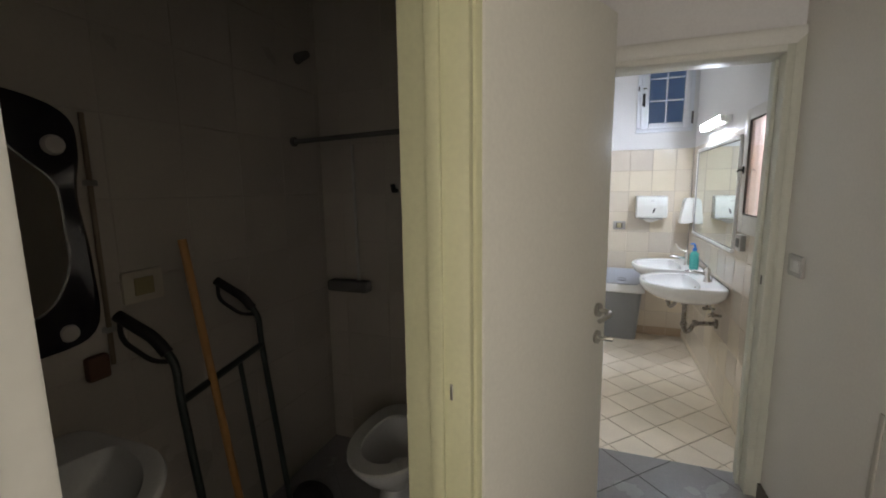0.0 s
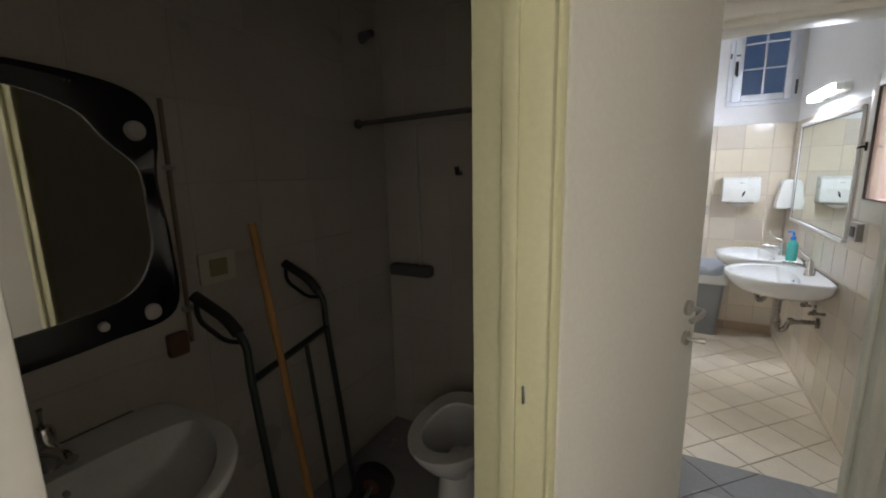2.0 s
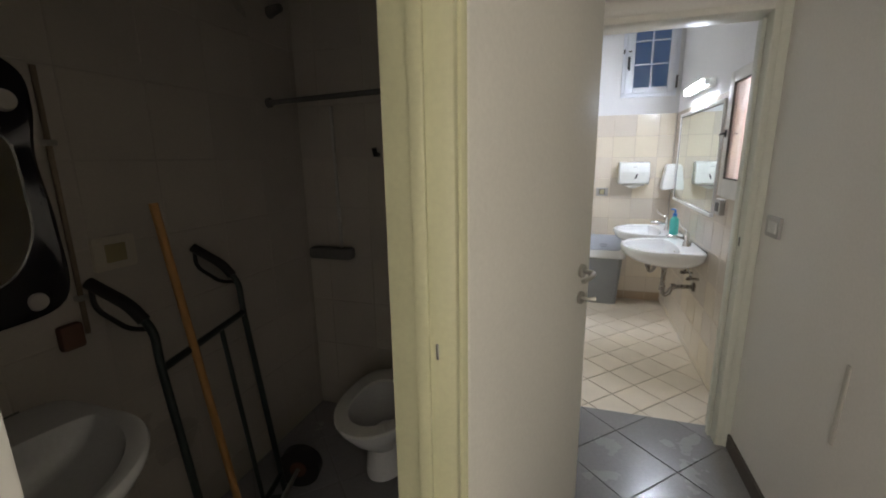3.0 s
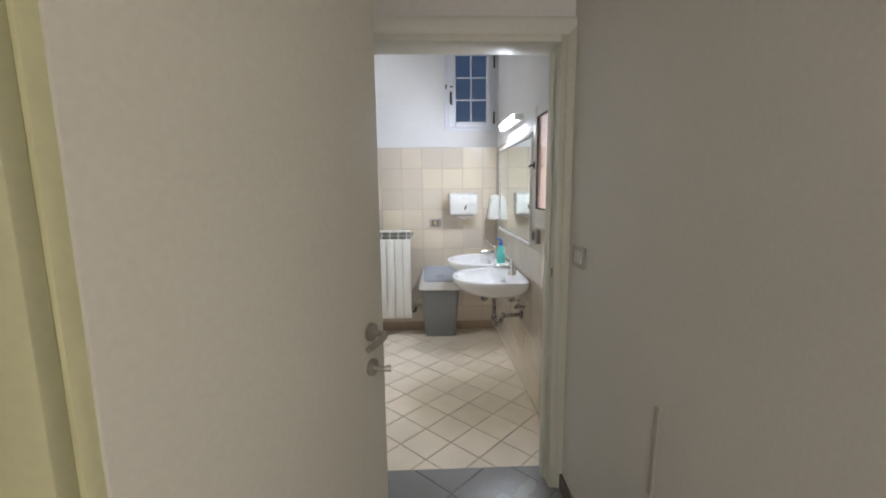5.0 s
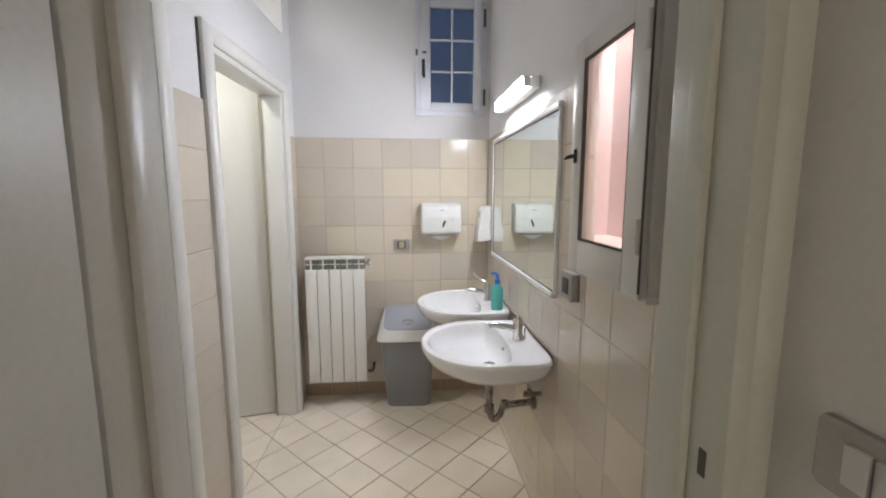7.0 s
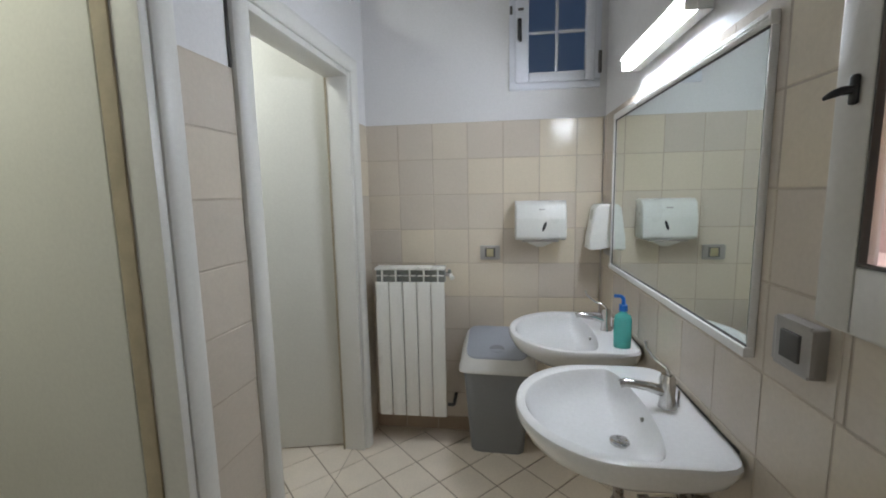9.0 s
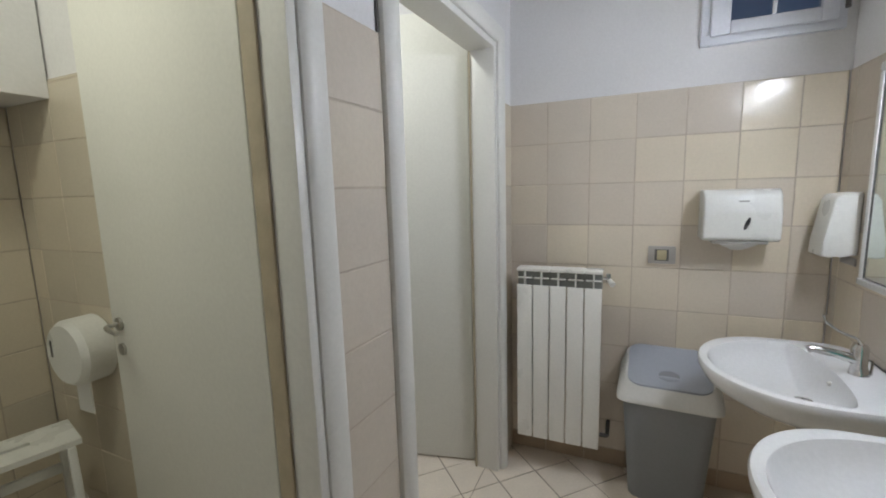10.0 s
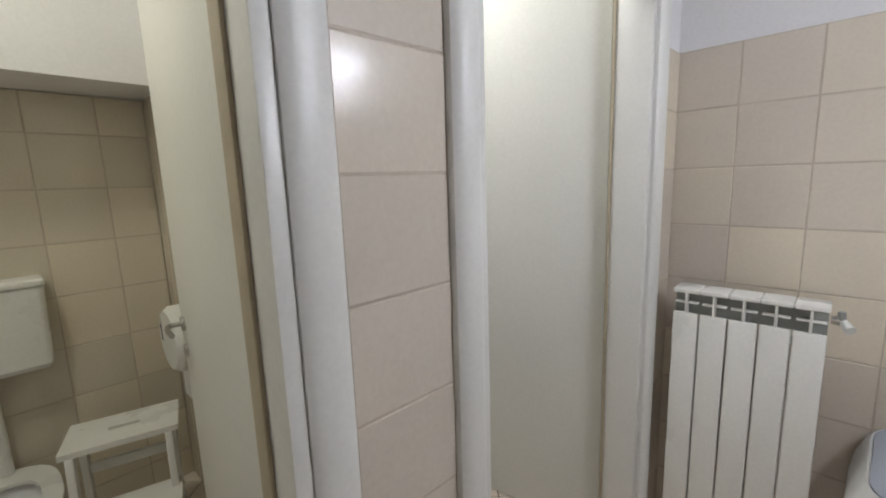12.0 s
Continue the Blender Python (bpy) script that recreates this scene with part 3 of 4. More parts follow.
for y in (B1, B2):
    at = pose(1.519, y, BZ, 0, 0, 90)
    basin(at, "white ceramic wall basin with chrome waste pipe" if y == B1 else "white ceramic wall basin beside the waste bin")
    mixer_tap(pose(1.519, y, 0.822 + BZ, 0, 0, 90) @ pose(0, 0.085, 0), "chrome basin mixer with a thin upturned lever", (0.06, 0.045) if y == B1 else (0.03, 0.085))


def soap_bottle(at):
    d = thing("soap_bottle", "clear pump bottle of teal liquid soap on the basin", "soap bottle", at=at)
    def ring(rx, ry, z):
        return [(rx * math.cos(t), ry * math.sin(t), z) for t in (2 * math.pi * i / 24 for i in range(24))]
    part("bottle", loft([ring(0.030, 0.021, 0), ring(0.033, 0.024, 0.006), ring(0.035, 0.026, 0.060), ring(0.034, 0.025, 0.122), ring(0.030, 0.022, 0.136), ring(0.017, 0.015, 0.146), ring(0.014, 0.014, 0.150), ring(0.013, 0.013, 0.158)]), TEAL, d)
    part("pump_collar", tube([(0, 0, 0.156), (0, 0, 0.180)], [0.017, 0.016], 16), BLUE, d)
    part("pump_head", tube(bend([(0, 0, 0.180), (0, 0, 0.206), (-0.010, 0.010, 0.213), (-0.032, 0.030, 0.208)]), 0.0075, 10), BLUE, d)
    return d


soap_bottle(pose(1.441, 4.128, 0.822 + BZ, 0, 0, -15))


def radiator(at):
    d = thing("radiator", "white aluminium radiator of five sections on the tiled wall", "radiator", at=at)
    n, w, h0, h1 = 5, 0.08, 0.19, 1.07
    for i in range(n):
        x = i * w
        s = part("section", box(x + 0.0025, x + w - 0.0025, 0.0, 0.012, h0, h1 - 0.082, 0.005), RADIATOR, d)
        part("core", box(x + 0.012, x + w - 0.012, 0.012, 0.085, h0 + 0.02, h1 - 0.09, 0.006), RADIATOR, s)
        part("top_fin", box(x + 0.001, x + w - 0.001, -0.001, 0.095, h1 - 0.015, h1, 0.004), RADIATOR, s)
        part("top_louvre", box(x + 0.006, x + w - 0.006, 0.006, 0.09, h1 - 0.051, h1 - 0.047, 0.001), RADIATOR, s)
        part("web", box(x + w * 0.5 - 0.0035, x + w * 0.5 + 0.0035, 0.002, 0.09, h1 - 0.09, h1 - 0.010, 0.002), RADIATOR, s)
    # grey sheet stands in for the shade between the top fins
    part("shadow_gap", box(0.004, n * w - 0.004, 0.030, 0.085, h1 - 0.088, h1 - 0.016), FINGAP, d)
    v = part("valve", tube([(n * w, 0.05, h1 - 0.045), (n * w + 0.03, 0.05, h1 - 0.045)], 0.012, 12), CHROME, d)
    part("valve_knob", tube([(n * w + 0.025, 0.05, h1 - 0.045), (n * w + 0.042, 0.020, h1 - 0.062)], [0.010, 0.014], 14), PLASTIC, v)
    part("valve_body", tube([(n * w + 0.022, 0.05, h1 - 0.055), (n * w + 0.022, 0.05, h1 - 0.018)], [0.013, 0.009], 12), FINGAP, v)
    part("valve", tube(bend([(n * w, 0.05, 0.245), (n * w + 0.035, 0.05, 0.245), (n * w + 0.035, 0.19, 0.245)]), 0.010, 10), GAP, d)
    for x in (0.08, n * w - 0.08):
        part("bracket", box(x - 0.01, x + 0.01, 0.08, 0.198, 0.92, 0.95, 0.002), RADIATOR, d)
    return d


radiator(pose(0.245, 4.657, 0))


def sloped(bm, k=0.60, z0=0.50, span=0.12):
    """Lets the upper part fall towards the front."""
    for v in bm.verts:
        f = max(0.0, min(1.0, (v.co.z - z0) / span))
        v.co.z += f * (k * v.co.y - 0.03)
    return bm


def waste_bin(at):
    d = thing("waste_bin", "grey plastic swing-lid waste bin beside the basin", "bin", at=at)
    def ring(w, dp, z, r=0.045):
        return [(x * 1.20, y * 0.86, z) for x, y in rounded(-w / 2, w / 2, -dp / 2, dp / 2, r)]
    part("body", loft([ring(0.245, 0.20, 0), ring(0.252, 0.207, 0.01), ring(0.312, 0.265, 0.50)]), MIDGREY, d)
    part("collar", sloped(loft([ring(0.335, 0.285, 0.484), ring(0.352, 0.302, 0.489), ring(0.354, 0.302, 0.525, 0.06), ring(0.342, 0.29, 0.585, 0.065), ring(0.305, 0.255, 0.648, 0.06), ring(0.292, 0.242, 0.656, 0.055), ring(0.278, 0.23, 0.650, 0.05)])), PALEGREY, d, "pale grey lid collar")
    lid = part("swing_lid", sloped(loft([ring(0.28, 0.232, 0.646, 0.045), ring(0.28, 0.232, 0.660, 0.045), ring(0.24, 0.195, 0.667, 0.045)])), LIDGREY, d, "blue-grey swing lid")
    oval = lambda a, b, z: [(a * math.cos(t), -0.05 + b * math.sin(t), z) for t in (2 * math.pi * k / 20 for k in range(20))]
    part("finger_recess", sloped(loft([oval(0.042, 0.022, 0.664), oval(0.042, 0.022, 0.6685), oval(0.036, 0.017, 0.6685)])), MIDGREY, lid, "oval finger recess")
    part("grip", sloped(tube([(-0.038, -0.062, 0.668), (0.0, -0.070, 0.674), (0.038, -0.062, 0.668)], [0.005, 0.008, 0.005], 10)), LIDGREY, lid)
    return d


waste_bin(pose(0.934, 4.724, 0, 0, 0, -3))


def towel_dispenser(at, label, w=0.275, h=0.215, dp=0.135):
    d = thing("towel_dispenser", label, "dispenser", "paper towel dispensers", at)
    prof = [(0, 0.0), (-dp * 0.88, 0.0), (-dp, 0.012), (-dp, h * 0.55), (-dp * 0.86, h * 0.9), (-dp * 0.7, h * 0.985), (-dp * 0.55, h), (0, h)]
    bm = loft([[(x, y, z) for y, z in prof] for x in (-w / 2, w / 2)])
    bmesh.ops.bevel(bm, geom=[e for e in bm.edges], offset=0.010, segments=3, profile=0.5, affect="EDGES", clamp_overlap=True)
    part("body", bm, PLASTIC, d)
    part("sight_slot", plate([(0.018 + 0.008 * math.cos(t) + 0.35 * 0.024 * math.sin(t), 0.075 + 0.026 * math.sin(t)) for t in (2 * math.pi * k / 20 for k in range(20))], -dp - 0.001, -dp + 0.004), BLACK, d)
    part("maker_mark", box(-0.012, 0.022, -dp * 0.93 - 0.003, -dp * 0.93 + 0.01, h * 0.765, h * 0.79), GREYPLATE, d)
    part("tray", box(-w * 0.36, w * 0.36, -dp * 0.9, -0.01, -0.012, 0.002, 0.005), GREYPLATE, d)
    part("paper", loft([[(x * k, -dp * 0.5 + dy * k, z) for x, dy in ((-0.075, -0.03), (0, -0.045), (0.075, -0.03), (0.07, 0.03), (-0.07, 0.03))] for k, z in ((1, -0.004), (0.85, -0.02), (0.25, -0.042))]), PAPER, d)
    return d


towel_dispenser(pose(1.172, 4.856, 1.212), "white plastic paper towel dispenser on the tiled wall")
soapd = thing("soap_dispenser", "white plastic wall dispenser beside the mirror", "dispenser", at=pose(1.519, 4.715, 1.165, 0, 0, 90))
prof = [(0.0, 0.01), (0.05, 0.012), (0.075, 0.0), (0.108, 0.004), (0.103, 0.06), (0.082, 0.215), (0.066, 0.238), (0.0, 0.245)]
bm = loft([[(x, y, z) for y, z in prof] for x in (-0.065, 0.065)])
bmesh.ops.bevel(bm, geom=[e for e in bm.edges], offset=0.008, segments=3, profile=0.5, affect="EDGES", clamp_overlap=True)
part("body", bm, PLASTIC, soapd)
part("base_plate", box(-0.06, 0.06, 0.0, 0.006, -0.03, 0.0, 0.002), GREYPLATE, soapd)


def switch_plate(name, at, w, h, label, keys, cat, proud=0.012, plate_mat=None, soft=0.003):
    d = thing(name, label, cat, at=at)
    part("plate", plate(rounded(-w / 2, w / 2, -h / 2, h / 2, 0.006), -proud, 0.0, soft), plate_mat or GREYPLATE, d)
    n = len(keys)
    for i, (mat, kw) in enumerate(keys):
        x = (i - (n - 1) / 2) * kw * 1.12
        part("key", box(x - kw / 2, x + kw / 2, -proud - 0.005, -proud + 0.004, -h * 0.28, h * 0.28, 0.002), mat, d)
    return d


plate_1 = switch_plate("socket_plate", pose(0.893, 4.856, 1.128), 0.115, 0.082, "silver-grey switch plate on the tiled wall", [(OLDKEY, 0.040)], "switch")
part("surround", box(-0.030, 0.030, -0.0135, -0.008, -0.027, 0.027, 0.002), GAP, plate_1, "dark surround of the key")
switch_plate("light_switch", pose(1.399, 2.172, 1.215, 0, 0, -90), 0.12, 0.082, "silver-grey light switch plate with two white keys", [(PALEGREY, 0.026), (PALEGREY, 0.040)], "switch", 0.010)
switch_plate("wall_socket", pose(1.519, 3.245, 1.172, 0, 0, -90), 0.105, 0.098, "grey surface-mounted socket box on the tiles", [(GAP, 0.052)], "socket", 0.028, None, 0.009)

# ---- first stall ----
def step_stool(at):
    d = thing("step_stool", "white painted wooden two-step stool", "stool", at=at)
    W, T, L = 0.36, 0.555, 0.325
    part("top_step", boxes((-W / 2, -0.05, -0.115, 0.115, T - 0.022, T), (0.05, W / 2, -0.115, 0.115, T - 0.022, T), (-0.05, 0.05, -0.115, -0.012, T - 0.022, T), (-0.05, 0.05, 0.012, 0.115, T - 0.022, T)), PLASTIC, d)
    part("low_step", box(-W / 2 + 0.01, W / 2 - 0.01, -0.27, -0.09, L - 0.02, L, 0.004), PLASTIC, d)
    for s in (-1, 1):
        x0, x1 = sorted((s * (W / 2 - 0.045), s * (W / 2 - 0.020)))
        f = part("leg", box(x0, x1, -0.045, 0.0, 0, T - 0.022, 0.004), PLASTIC, d)
        f.matrix_basis = pose(0, -0.155, 0, -8, 0, 0)
        part("leg", box(x0, x1, 0.05, 0.095, 0, T - 0.022, 0.004), PLASTIC, d)
        part("leg", box(x0, x1, -0.29, -0.25, 0, L - 0.02, 0.004), PLASTIC, d)
        part("side_rail", box(x0, x1, -0.25, 0.05, 0.11, 0.145, 0.003), PLASTIC, d)
    part("back_rail", box(-W / 2 + 0.045, W / 2 - 0.045, 0.06, 0.08, 0.36, 0.40, 0.003), PLASTIC, d)
    part("back_rail", box(-W / 2 + 0.045, W / 2 - 0.045, 0.06, 0.08, 0.12, 0.16, 0.003), PLASTIC, d)
    return d


step_stool(pose(-1.325, 3.325, 0, 0, 0, 75))

cis = thing("toilet_cistern", "white plastic wall-hung toilet cistern", "cistern", at=pose(SX + 0.001, 2.985, 0.775, 0, 0, -90))
bm = loft([[(x, y, z) for x, y in rounded(-w / 2, w / 2, -dp, 0.0, 0.025)] for w, dp, z in ((0.36, 0.10, 0), (0.385, 0.115, 0.02), (0.40, 0.125, 0.33))])
part("tank", bm, PLASTIC, cis, at=pose(0, 0, 0, 0, 0, 180))
part("lid", box(-0.205, 0.205, 0.0, 0.132, 0.33, 0.362, 0.01, 3), PLASTIC, cis)
part("flush_button", tube([(0.0, 0.06, 0.362), (0.0, 0.06, 0.368)], 0.022, 16), CHROME, cis)
part("flush_pipe", tube([(0, 0.05, 0.0), (0, 0.05, -0.40)], 0.022, 14), PLASTIC, cis)


def toilet(at, label, lid_open=False, mat=CERAMIC):
    d = thing("toilet", label, "toilet", at=at)
    def ring(a, b, v0, z, k=1.0, n=36):
        return [(u, v, z) for u, v in ring_outline(a, b, v0, 3.2, k, n)]
    part("pan", loft([ring(0.10, 0.17, 0.22, 0.0), ring(0.10, 0.17, 0.22, 0.03), ring(0.09, 0.15, 0.22, 0.16), ring(0.13, 0.21, 0.27, 0.28), ring(0.175, 0.26, 0.28, 0.37), ring(0.18, 0.265, 0.28, 0.395),
                      ring(0.15, 0.20, 0.30, 0.395), ring(0.13, 0.17, 0.30, 0.33), ring(0.05, 0.06, 0.27, 0.22)]), mat, d)
    if lid_open:
        rows = [ring(0.185, 0.265, 0.285, 0.396), ring(0.185, 0.265, 0.285, 0.412), ring(0.125, 0.18, 0.305, 0.414), ring(0.125, 0.18, 0.305, 0.397)]
        part("seat", loft(rows + rows[:1], False), PLASTIC, d)
    else:
        part("seat", loft([ring(0.185, 0.265, 0.285, 0.396), ring(0.187, 0.267, 0.285, 0.412)]), PLASTIC, d)
        part("lid", loft([ring(0.185, 0.265, 0.285, 0.414), ring(0.187, 0.267, 0.285, 0.422), ring(0.17, 0.24, 0.285, 0.432), ring(0.10, 0.15, 0.285, 0.436)]), PLASTIC, d)
    return d


toilet(pose(SX + 0.01, 2.945, 0, 0, 0, -90) @ Matrix.Diagonal((1, 1, 0.90, 1)), "white ceramic toilet with an open seat", True)

rollh = thing("paper_roll_holder", "white plastic jumbo toilet roll holder on the tiles", "dispenser", at=pose(-1.27, PY, 0.862))
part("case", tube([(0, -0.005, 0), (0, -0.10, 0), (0, -0.122, 0)], [0.135, 0.135, 0.118], 40), PLASTIC, rollh)
part("paper", box(-0.05, 0.05, -0.075, -0.070, -0.26, -0.11), PAPER, rollh)
part("sight_slot", box(-0.09, -0.075, -0.124, -0.118, -0.02, 0.05, 0.003), GAP, rollh)

# ---- storage toilet ----
DW, DN = -0.70, 2.10
mir = thing("oval_mirror", "old mirror in a wavy glossy black frame above a basin", "mirror", at=pose(DW + 0.001, 0.655, 1.44, 0, 0, 90))
outer = [(0.30, -0.30), (0.315, -0.10), (0.30, 0.08), (0.315, 0.20), (0.30, 0.29), (0.20, 0.335), (0.0, 0.35), (-0.25, 0.335), (-0.36, 0.28), (-0.37, -0.26), (-0.36, -0.36), (-0.15, -0.352), (0.12, -0.335)]
inner = [(0.26, -0.13), (0.268, 0.0), (0.265, 0.09), (0.25, 0.13), (0.19, 0.19), (0.13, 0.26), (0.0, 0.30), (-0.2, 0.30), (-0.31, 0.25), (-0.32, -0.20), (-0.31, -0.275), (-0.1, -0.268), (0.17, -0.235)]


def smooth_loop(pts, n=6):
    out, m = [], len(pts)
    for i in range(m):
        p0, p1, p2, p3 = (Vector(pts[(i + k) % m]) for k in (-1, 0, 1, 2))
        for k in range(n):
            t = k / n
            out.append(0.5 * (2 * p1 + (p2 - p0) * t + (2 * p0 - 5 * p1 + 4 * p2 - p3) * t * t + (3 * p1 - p0 - 3 * p2 + p3) * t ** 3))
    return out


so, si = smooth_loop(outer), smooth_loop(inner)
rows = [[(p.x, y, p.y) for p in loop] for loop, y in ((so, -0.002), (so, -0.03), ([a.lerp(b, 0.3) for a, b in zip(so, si)], -0.038), (si, -0.022), (si, -0.002))]
part("mirror_frame", loft(rows, False), BLACKFRAME, mir, "wavy black frame")
part("mirror_glass", loft([[(p.x, y, p.y) for p in [a.lerp(b, 0.5) for a, b in zip(so, si)]] for y in (-0.004, -0.016)]), DARKSILVER, mir)
for x, z, r in ((0.26, 0.215, 0.028), (0.235, -0.285, 0.026), (0.115, -0.290, 0.014)):
    part("stud", tube([(x, -0.030, z), (x, -0.042, z)], [r, r * 0.8], 18), DULL, mir, "pale disc stud")

sb = basin(pose(DW + 0.001, 0.600, 0.055, 0, 0, -90), "white ceramic basin in the dark storage toilet")
del sb["group"]
mt = mixer_tap(pose(DW + 0.001, 0.600, 0.877, 0, 0, -90) @ pose(0, 0.085, 0), "old basin tap in the dark storage toilet")
del mt["group"]

switch_plate("storage_switch", pose(DW + 0.001, 1.115, 1.235, 0, 0, 90), 0.125, 0.10, "old grey switch plate on the closet wall", [(DARKKEY, 0.06)], "switch", 0.012, OLDPLATE)


def hand_truck(at):
    """Upright, its tubes along z, then leaned back by its pose."""
    d = thing("hand_truck", "dark green steel hand truck leaning on the wall", "hand truck", at=at)
    w = 0.222
    for s in (-1, 1):
        part("side_tube", tube(bend([(s * w, 0, 0.02), (s * w, 0, 0.86), (s * w, 0.01, 0.97), (s * w, -0.06, 1.05)]), 0.0115, 12), TRUCK, d)
        part("inner_tube", tube([(s * 0.07, 0, 0.08), (s * 0.07, 0, 0.84)], 0.0085, 10), TRUCK, d)
        g = part("grip", tube(bend([(s * w, -0.01, 0.99), (s * w, -0.04, 1.04), (s * w, -0.135, 1.115)]), 0.017, 12), RUBBER, d, "black rubber grip")
        part("guard", tube(bend([(s * w, -0.13, 1.11), (s * w, -0.14, 1.04), (s * w, -0.06, 0.97), (s * w, -0.005, 0.965)]), 0.007, 8), RUBBER, g)
        wh = part("wheel", tube([(s * (w + 0.03), 0.06, 0.09), (s * (w + 0.075), 0.06, 0.09)], 0.09, 24), RUBBER, d)
        part("hub", tube([(s * (w + 0.025), 0.06, 0.09), (s * (w + 0.08), 0.06, 0.09)], 0.035, 16), RUST, wh)
    for z in (0.84, 0.10):
        part("cross_bar", tube([(-w, 0, z), (w, 0, z)], 0.012, 10), TRUCK, d)
    part("toe_plate", box(-0.21, 0.21, -0.20, 0.01, 0.0, 0.008, 0.002), TRUCK, d)
    part("axle", tube([(-w - 0.08, 0.06, 0.09), (w + 0.08, 0.06, 0.09)], 0.009, 10), STEEL, d)
    return d


hand_truck(pose(-0.400, 1.240, CF, 6, 0, -75) @ Matrix.Diagonal((1, 1, 0.97, 1)))

bs = thing("broom_handle", "orange wooden broom standing against the wall", "broom", at=pose(0, 0, 0))
part("stick", tube([(-0.375, 1.165, CF + 0.10), (-0.49, 1.107, 1.39)], 0.012, 10), WOOD, bs)
part("brush", box(-0.44, -0.31, 1.12, 1.21, CF, CF + 0.11, 0.015), RED, bs, "red broom head")

sq = thing("squeegee", "floor squeegee hanging from a wall rail", "squeegee", at=pose(0, 0, 0))
part("pole", tube([(-0.50, DN - 0.02, 1.75), (-0.485, DN - 0.03, 1.06)], 0.009, 8), STEEL, sq)
part("head", box(-0.66, -0.42, DN - 0.07, DN - 0.002, 1.0, 1.06, 0.015), GAP, sq, "dark squeegee head")
rail = thing("wall_rail", "thin dark rail across the closet", "rail", at=pose(0, 0, 0))
part("bar", tube([(-0.695, 1.885, 1.755), (0.285, 1.885, 1.785)], 0.012, 10), GAP, rail)
for x, z in ((-0.70, 1.755), (0.278, 1.785)):
    part("bracket", tube([(x, 1.885, z), (x + 0.014, 1.885, z)], 0.022, 14), GAP, rail)
hook = thing("wall_hook", "small dark hook on the closet wall", "hook", at=pose(-0.27, DN, 1.52))
part("peg", tube([(0, 0, 0), (0, -0.03, 0), (0, -0.04, 0.03)], 0.012, 8), BLACK, hook)
vent = thing("ceiling_spot", "small dark fitting high on the closet wall", "fitting", at=pose(DW, 1.95, 2.145))
part("body", tube([(0, 0, 0), (0.03, -0.01, 0.004), (0.075, -0.02, 0.006)], [0.026, 0.022, 0.017], 18), GAP, vent)
toilet(pose(-0.12, DN - 0.09, CF, 0, 0, 180) @ Matrix.Diagonal((1, 1, 0.82, 1)), "white ceramic toilet in the dark storage room", True)
pipe = thing("wall_pipe", "thin yellowed pipe on the closet wall beside the mirror", "pipe", at=pose(DW, 1.0, 0))
part("tube", tube([(0.012, 0, 1.02), (0.012, 0, 1.75)], 0.007, 10), PIPE, pipe)
for z in (1.12, 1.55):
    part("clip", box(0.0, 0.026, -0.014, 0.014, z, z + 0.015, 0.002), STEEL, pipe)
bracket = thing("wall_bracket", "small rust-brown fixture on the closet wall", "fixture", at=pose(DW, 0.955, 1.03))
part("body", box(0.0, 0.03, -0.03, 0.03, -0.04, 0.035, 0.01), RUST, bracket)
strip = thing("wall_strip", "short grey vertical strip stuck on the corridor wall", "strip", at=pose(1.40, 1.59, 0.79, 0, 4, 0))
part("strip_body", box(-0.006, 0.0, -0.010, 0.010, -0.13, 0.13, 0.004), DULL, strip)
strip.matrix_basis = pose(1.40, 1.59, 0.79, 3, 0, 0)


# ---- pieces: wall tiles ----
TILE_MESH = {}


def tile_mesh(w, h, mat, name="tile"):
    key = (round(w, 4), round(h, 4), mat.name)
    if key not in TILE_MESH:
        g, c, t = 0.0016, 0.0022, 0.008
        a, b = w / 2 - g, h / 2 - g
        rings = [[(x * (a - i), y, z * (b - i)) for x, z in ((-1, -1), (1, -1), (1, 1), (-1, 1))] for i, y in ((0, t), (0, c), (c, 0))]
        TILE_MESH[key] = mesh_of(name, loft(rings), mat, smooth=False)
    return TILE_MESH[key]


def cut(rects, hole):
    out = []
    for x0, x1, z0, z1 in rects:
        a, b, c, d = max(x0, hole[0]), min(x1, hole[1]), max(z0, hole[2]), min(z1, hole[3])
        if a >= b or c >= d:
            out.append((x0, x1, z0, z1))
            continue
        out += [r for r in ((x0, a, z0, z1), (b, x1, z0, z1), (a, b, z0, c), (a, b, d, z1)) if r[1] - r[0] > 0.012 and r[3] - r[2] > 0.012]
    return out


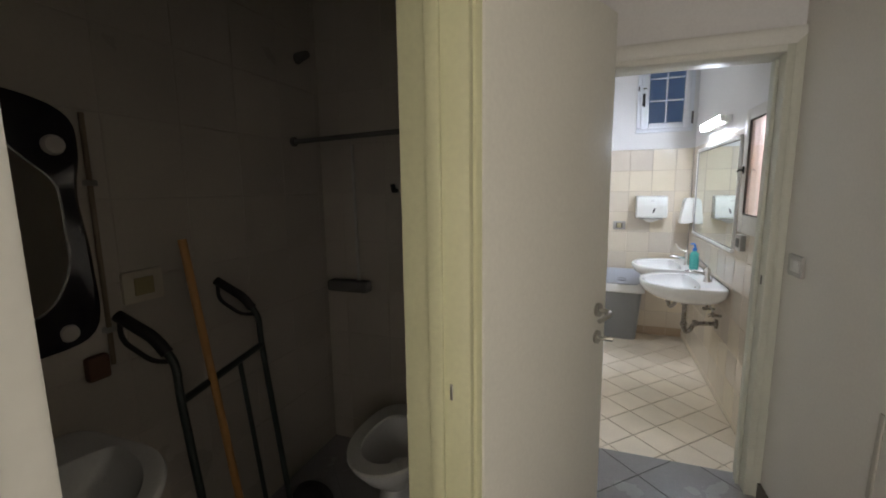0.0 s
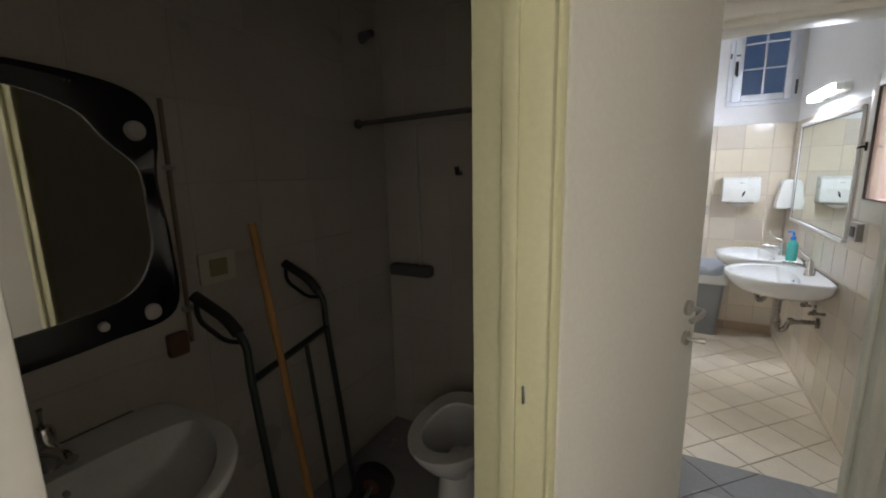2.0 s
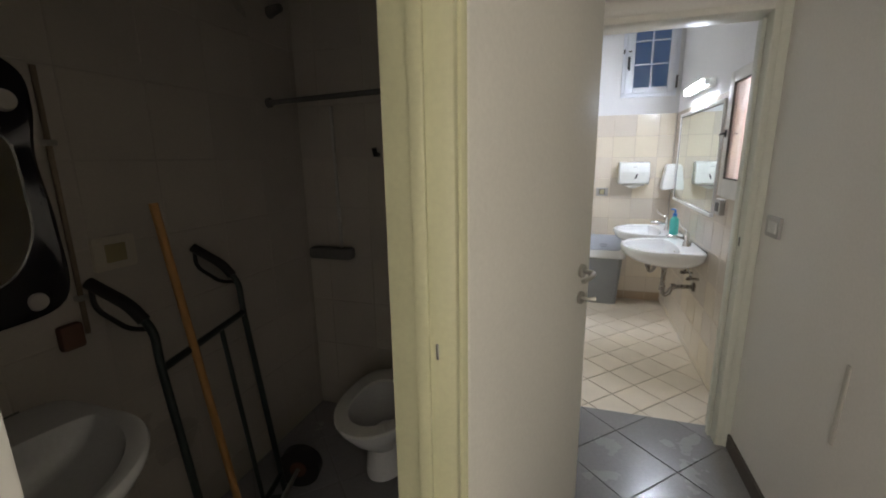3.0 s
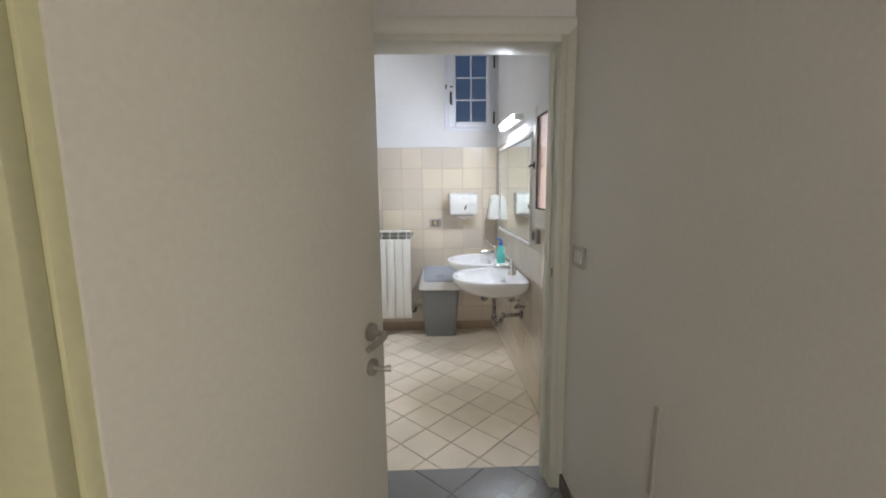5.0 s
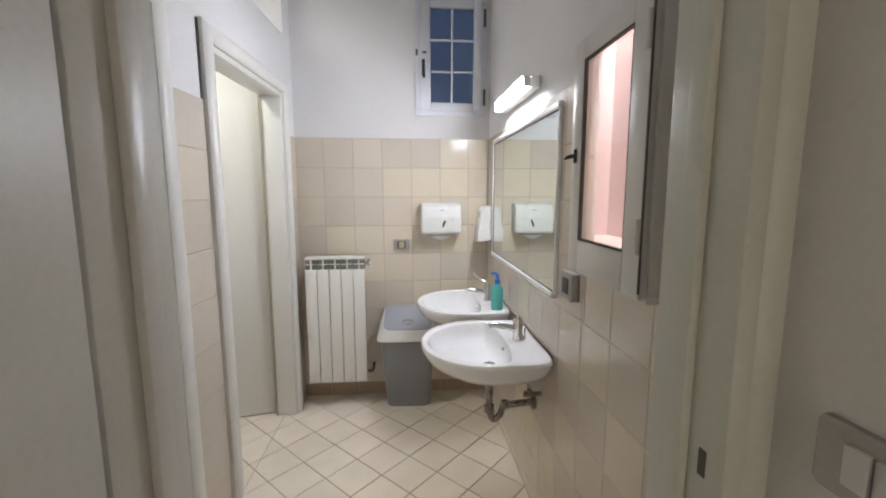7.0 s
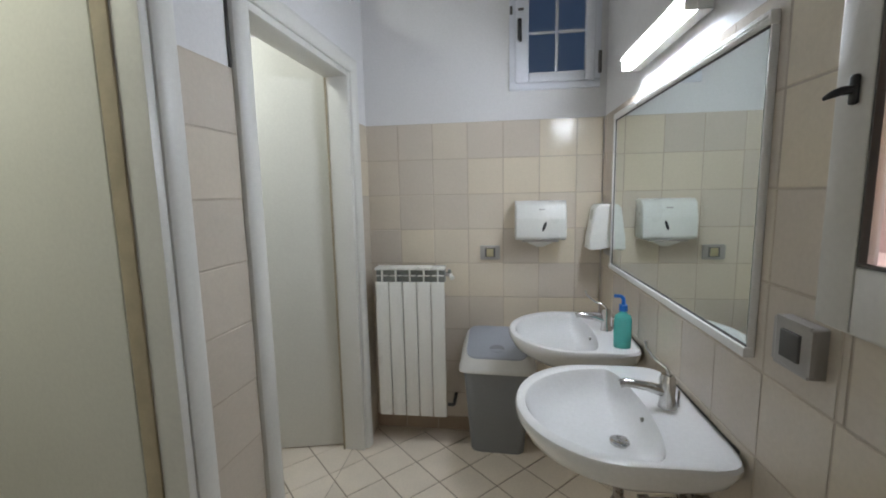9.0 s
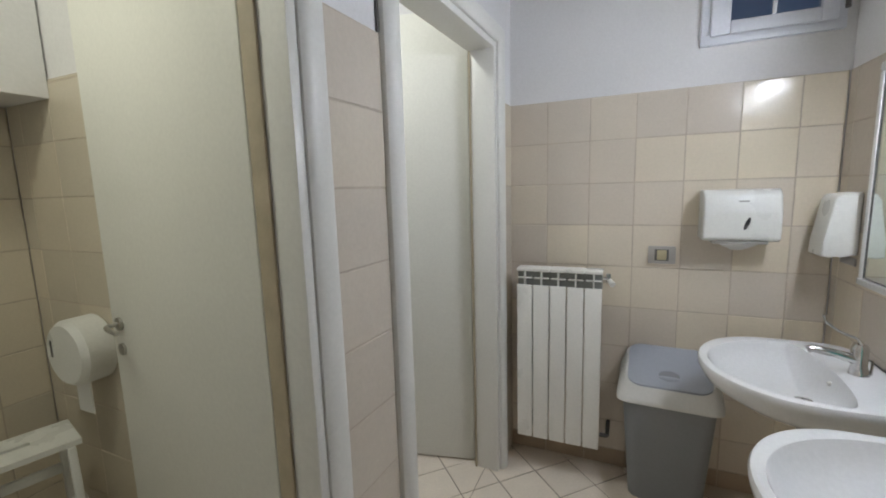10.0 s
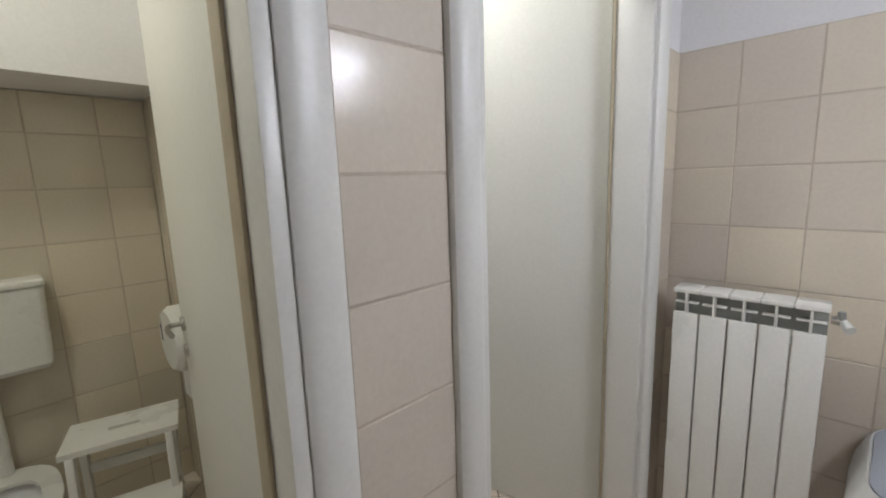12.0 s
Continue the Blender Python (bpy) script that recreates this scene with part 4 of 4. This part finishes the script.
def tile_wall(parent, at, u0, u1, z0, z1, phase_u, phase_z, pitch_u=0.2035, pitch_z=0.2035, holes=(), mat=None, name="tile", bed_mat=None):
    """Tiles on a plane: local x along the wall, front face at local y = 0, body behind it."""
    mat = mat or TILE
    base = parent.matrix_basis.inverted()
    bed = [(u0, u1, z0, z1)]
    for hole in holes:
        bed = cut(bed, hole)
    grout = new("grout", mesh_of("grout", boxes(*[(a, b, 0.0016, 0.0076, c, d) for a, b, c, d in bed]), bed_mat or GROUT, smooth=False))
    grout.parent, grout.matrix_basis = parent, base @ at
    i0, i1 = math.floor((u0 - phase_u) / pitch_u), math.ceil((u1 - phase_u) / pitch_u)
    j0, j1 = math.floor((z0 - phase_z) / pitch_z), math.ceil((z1 - phase_z) / pitch_z)
    for i in range(i0, i1):
        for j in range(j0, j1):
            r = (max(u0, phase_u + i * pitch_u), min(u1, phase_u + (i + 1) * pitch_u), max(z0, phase_z + j * pitch_z), min(z1, phase_z + (j + 1) * pitch_z))
            if r[1] - r[0] < 0.012 or r[3] - r[2] < 0.012:
                continue
            rects = [r]
            for hole in holes:
                rects = cut(rects, hole)
            for x0, x1, za, zb in rects:
                ob = new(name, tile_mesh(x1 - x0, zb - za, mat, name))
                ob.parent = parent
                ob.matrix_basis = base @ at @ pose((x0 + x1) / 2, 0, (za + zb) / 2, random.uniform(-0.45, 0.45), 0, random.uniform(-0.35, 0.35))


TT = 1.877
tile_wall(wall_north, pose(0, 4.857, 0), 0.15, 1.518, 0.09, TT, 0.359, TT)
tile_wall(wall_north, pose(0, 4.855, 0), 0.15, 1.518, 0.0, 0.09, 0.359, 0.0, 0.2035, 0.1, mat=SKIRT, name="skirting_tile")
# side wall: local x runs towards -y
tile_wall(wall_east, pose(1.520, 0, 0, 0, 0, -90), -4.855, -2.475, 0.0, TT, -3.166, TT, holes=[(-3.146, -2.714, 1.251, 1.949)])
# pier between the stalls and the far sliver, in the turned wall's own frame
tile_wall(wall_west, LEFT @ pose(0, 0, 0, 0, 0, 90), S1B + 0.075, S2A - 0.075, 0.0, TT, S1B + 0.079, TT, 0.30)
tile_wall(wall_west, LEFT @ pose(0, 0, 0, 0, 0, 90), S2B + 0.077, 1.285, 0.0, TT, S2B + 0.077, TT)
# first stall
tile_wall(wall_stall_back, pose(SX, 0, 0, 0, 0, 90), 2.47, PY, 0.0, 1.855, 3.445, 1.695, 0.228, 0.222, mat=TILE2)
tile_wall(wall_partition, pose(0, PY, 0), SX + 0.002, -0.03, 0.0, 1.93, SX + 0.1, 1.695, 0.228, 0.222, mat=TILE2)


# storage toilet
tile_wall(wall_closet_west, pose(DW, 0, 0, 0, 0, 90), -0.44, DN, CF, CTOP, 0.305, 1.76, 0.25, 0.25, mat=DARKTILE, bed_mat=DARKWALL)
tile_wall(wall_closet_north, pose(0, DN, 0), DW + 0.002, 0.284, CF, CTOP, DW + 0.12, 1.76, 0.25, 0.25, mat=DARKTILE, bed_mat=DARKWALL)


# ---- pieces: floor tiles laid diagonally ----
def clip(poly, x0, x1, y0, y1):
    for axis, lim, sign in ((0, x0, 1), (0, x1, -1), (1, y0, 1), (1, y1, -1)):
        out = []
        for p, q in zip(poly, poly[1:] + poly[:1]):
            a, b = sign * (p[axis] - lim), sign * (q[axis] - lim)
            if a >= 0:
                out.append(p)
            if a * b < 0:
                t = a / (a - b)
                out.append((p[0] + t * (q[0] - p[0]), p[1] + t * (q[1] - p[1])))
        poly = out
        if len(poly) < 3:
            return []
    return poly


def area(poly):
    return 0.5 * abs(sum(p[0] * q[1] - q[0] * p[1] for p, q in zip(poly, poly[1:] + poly[:1])))


def diagonal_floor(parent, x0, x1, y0, y1, top, cx, cy, dx, dy, gap, mat, skip=None):
    whole = {}
    for i in range(math.floor((x0 - cx) / dx) - 1, math.ceil((x1 - cx) / dx) + 2):
        for j in range(math.floor((y0 - cy) / dy) - 1, math.ceil((y1 - cy) / dy) + 2):
            for ox, oy in ((0, 0), (dx / 2, dy / 2)):
                mx, my = cx + i * dx + ox, cy + j * dy + oy
                hx, hy = dx / 2 - gap, dy / 2 - gap
                full = [(mx - hx, my), (mx, my - hy), (mx + hx, my), (mx, my + hy)]
                poly = clip(full, x0, x1, y0, y1)
                if len(poly) < 3 or area(poly) < 2e-4:
                    continue
                is_full = abs(area(poly) - area(full)) < 1e-7
                if is_full and "m" in whole:
                    me = whole["m"]
                else:
                    loc = [(p[0] - mx, p[1] - my) for p in poly]
                    ring = lambda k, z: [(p[0] * k, p[1] * k, z) for p in loc] if is_full else [(p[0], p[1], z) for p in loc]
                    me = mesh_of("floor_tile", loft([ring(1, -0.012), ring(1, -0.0015), ring(0.985, 0.0)]), mat, smooth=False)
                    if is_full:
                        whole["m"] = me
                ob = new("floor_tile", me)
                ob.parent = parent
                ob.location = (mx, my, top + random.uniform(-0.0006, 0.0006))


bath_floor = bpy.data.objects["floor"]
diagonal_floor(bath_floor, 0.09, 1.52, 2.462, 4.86, 0.0, 0.782, 4.066, 0.296, 0.300, 0.0042, FLOORTILE)
diagonal_floor(bath_floor, -1.70, 0.086, 2.465, 3.62, 0.0, 0.782, 4.066, 0.296, 0.300, 0.0042, FLOORTILE)
diagonal_floor(bath_floor, -1.70, 0.086, 3.73, 4.86, 0.0, 0.782, 4.066, 0.296, 0.300, 0.0042, FLOORTILE)
diagonal_floor(bpy.data.objects["floor_corridor"], 0.425, 1.40, -2.6, 2.456, CF, 0.90, 2.05, 0.47, 0.47, 0.003, GREYTILE)
diagonal_floor(bpy.data.objects["floor_corridor"], -0.70, 0.29, -0.45, 2.10, CF, 0.90, 2.05, 0.47, 0.47, 0.003, GREYTILE)
structure("wall_corridor_end", boxes((0.30, 1.55, -2.75, -2.6, 0, CTOP)), CORRIDOR, "plain wall closing the corridor", "wall")
structure("baseboard", boxes((1.388, 1.40, -2.6, 2.30, CF, CF + 0.07)), DARKSKIRT, "dark brown tile skirting", "baseboard")
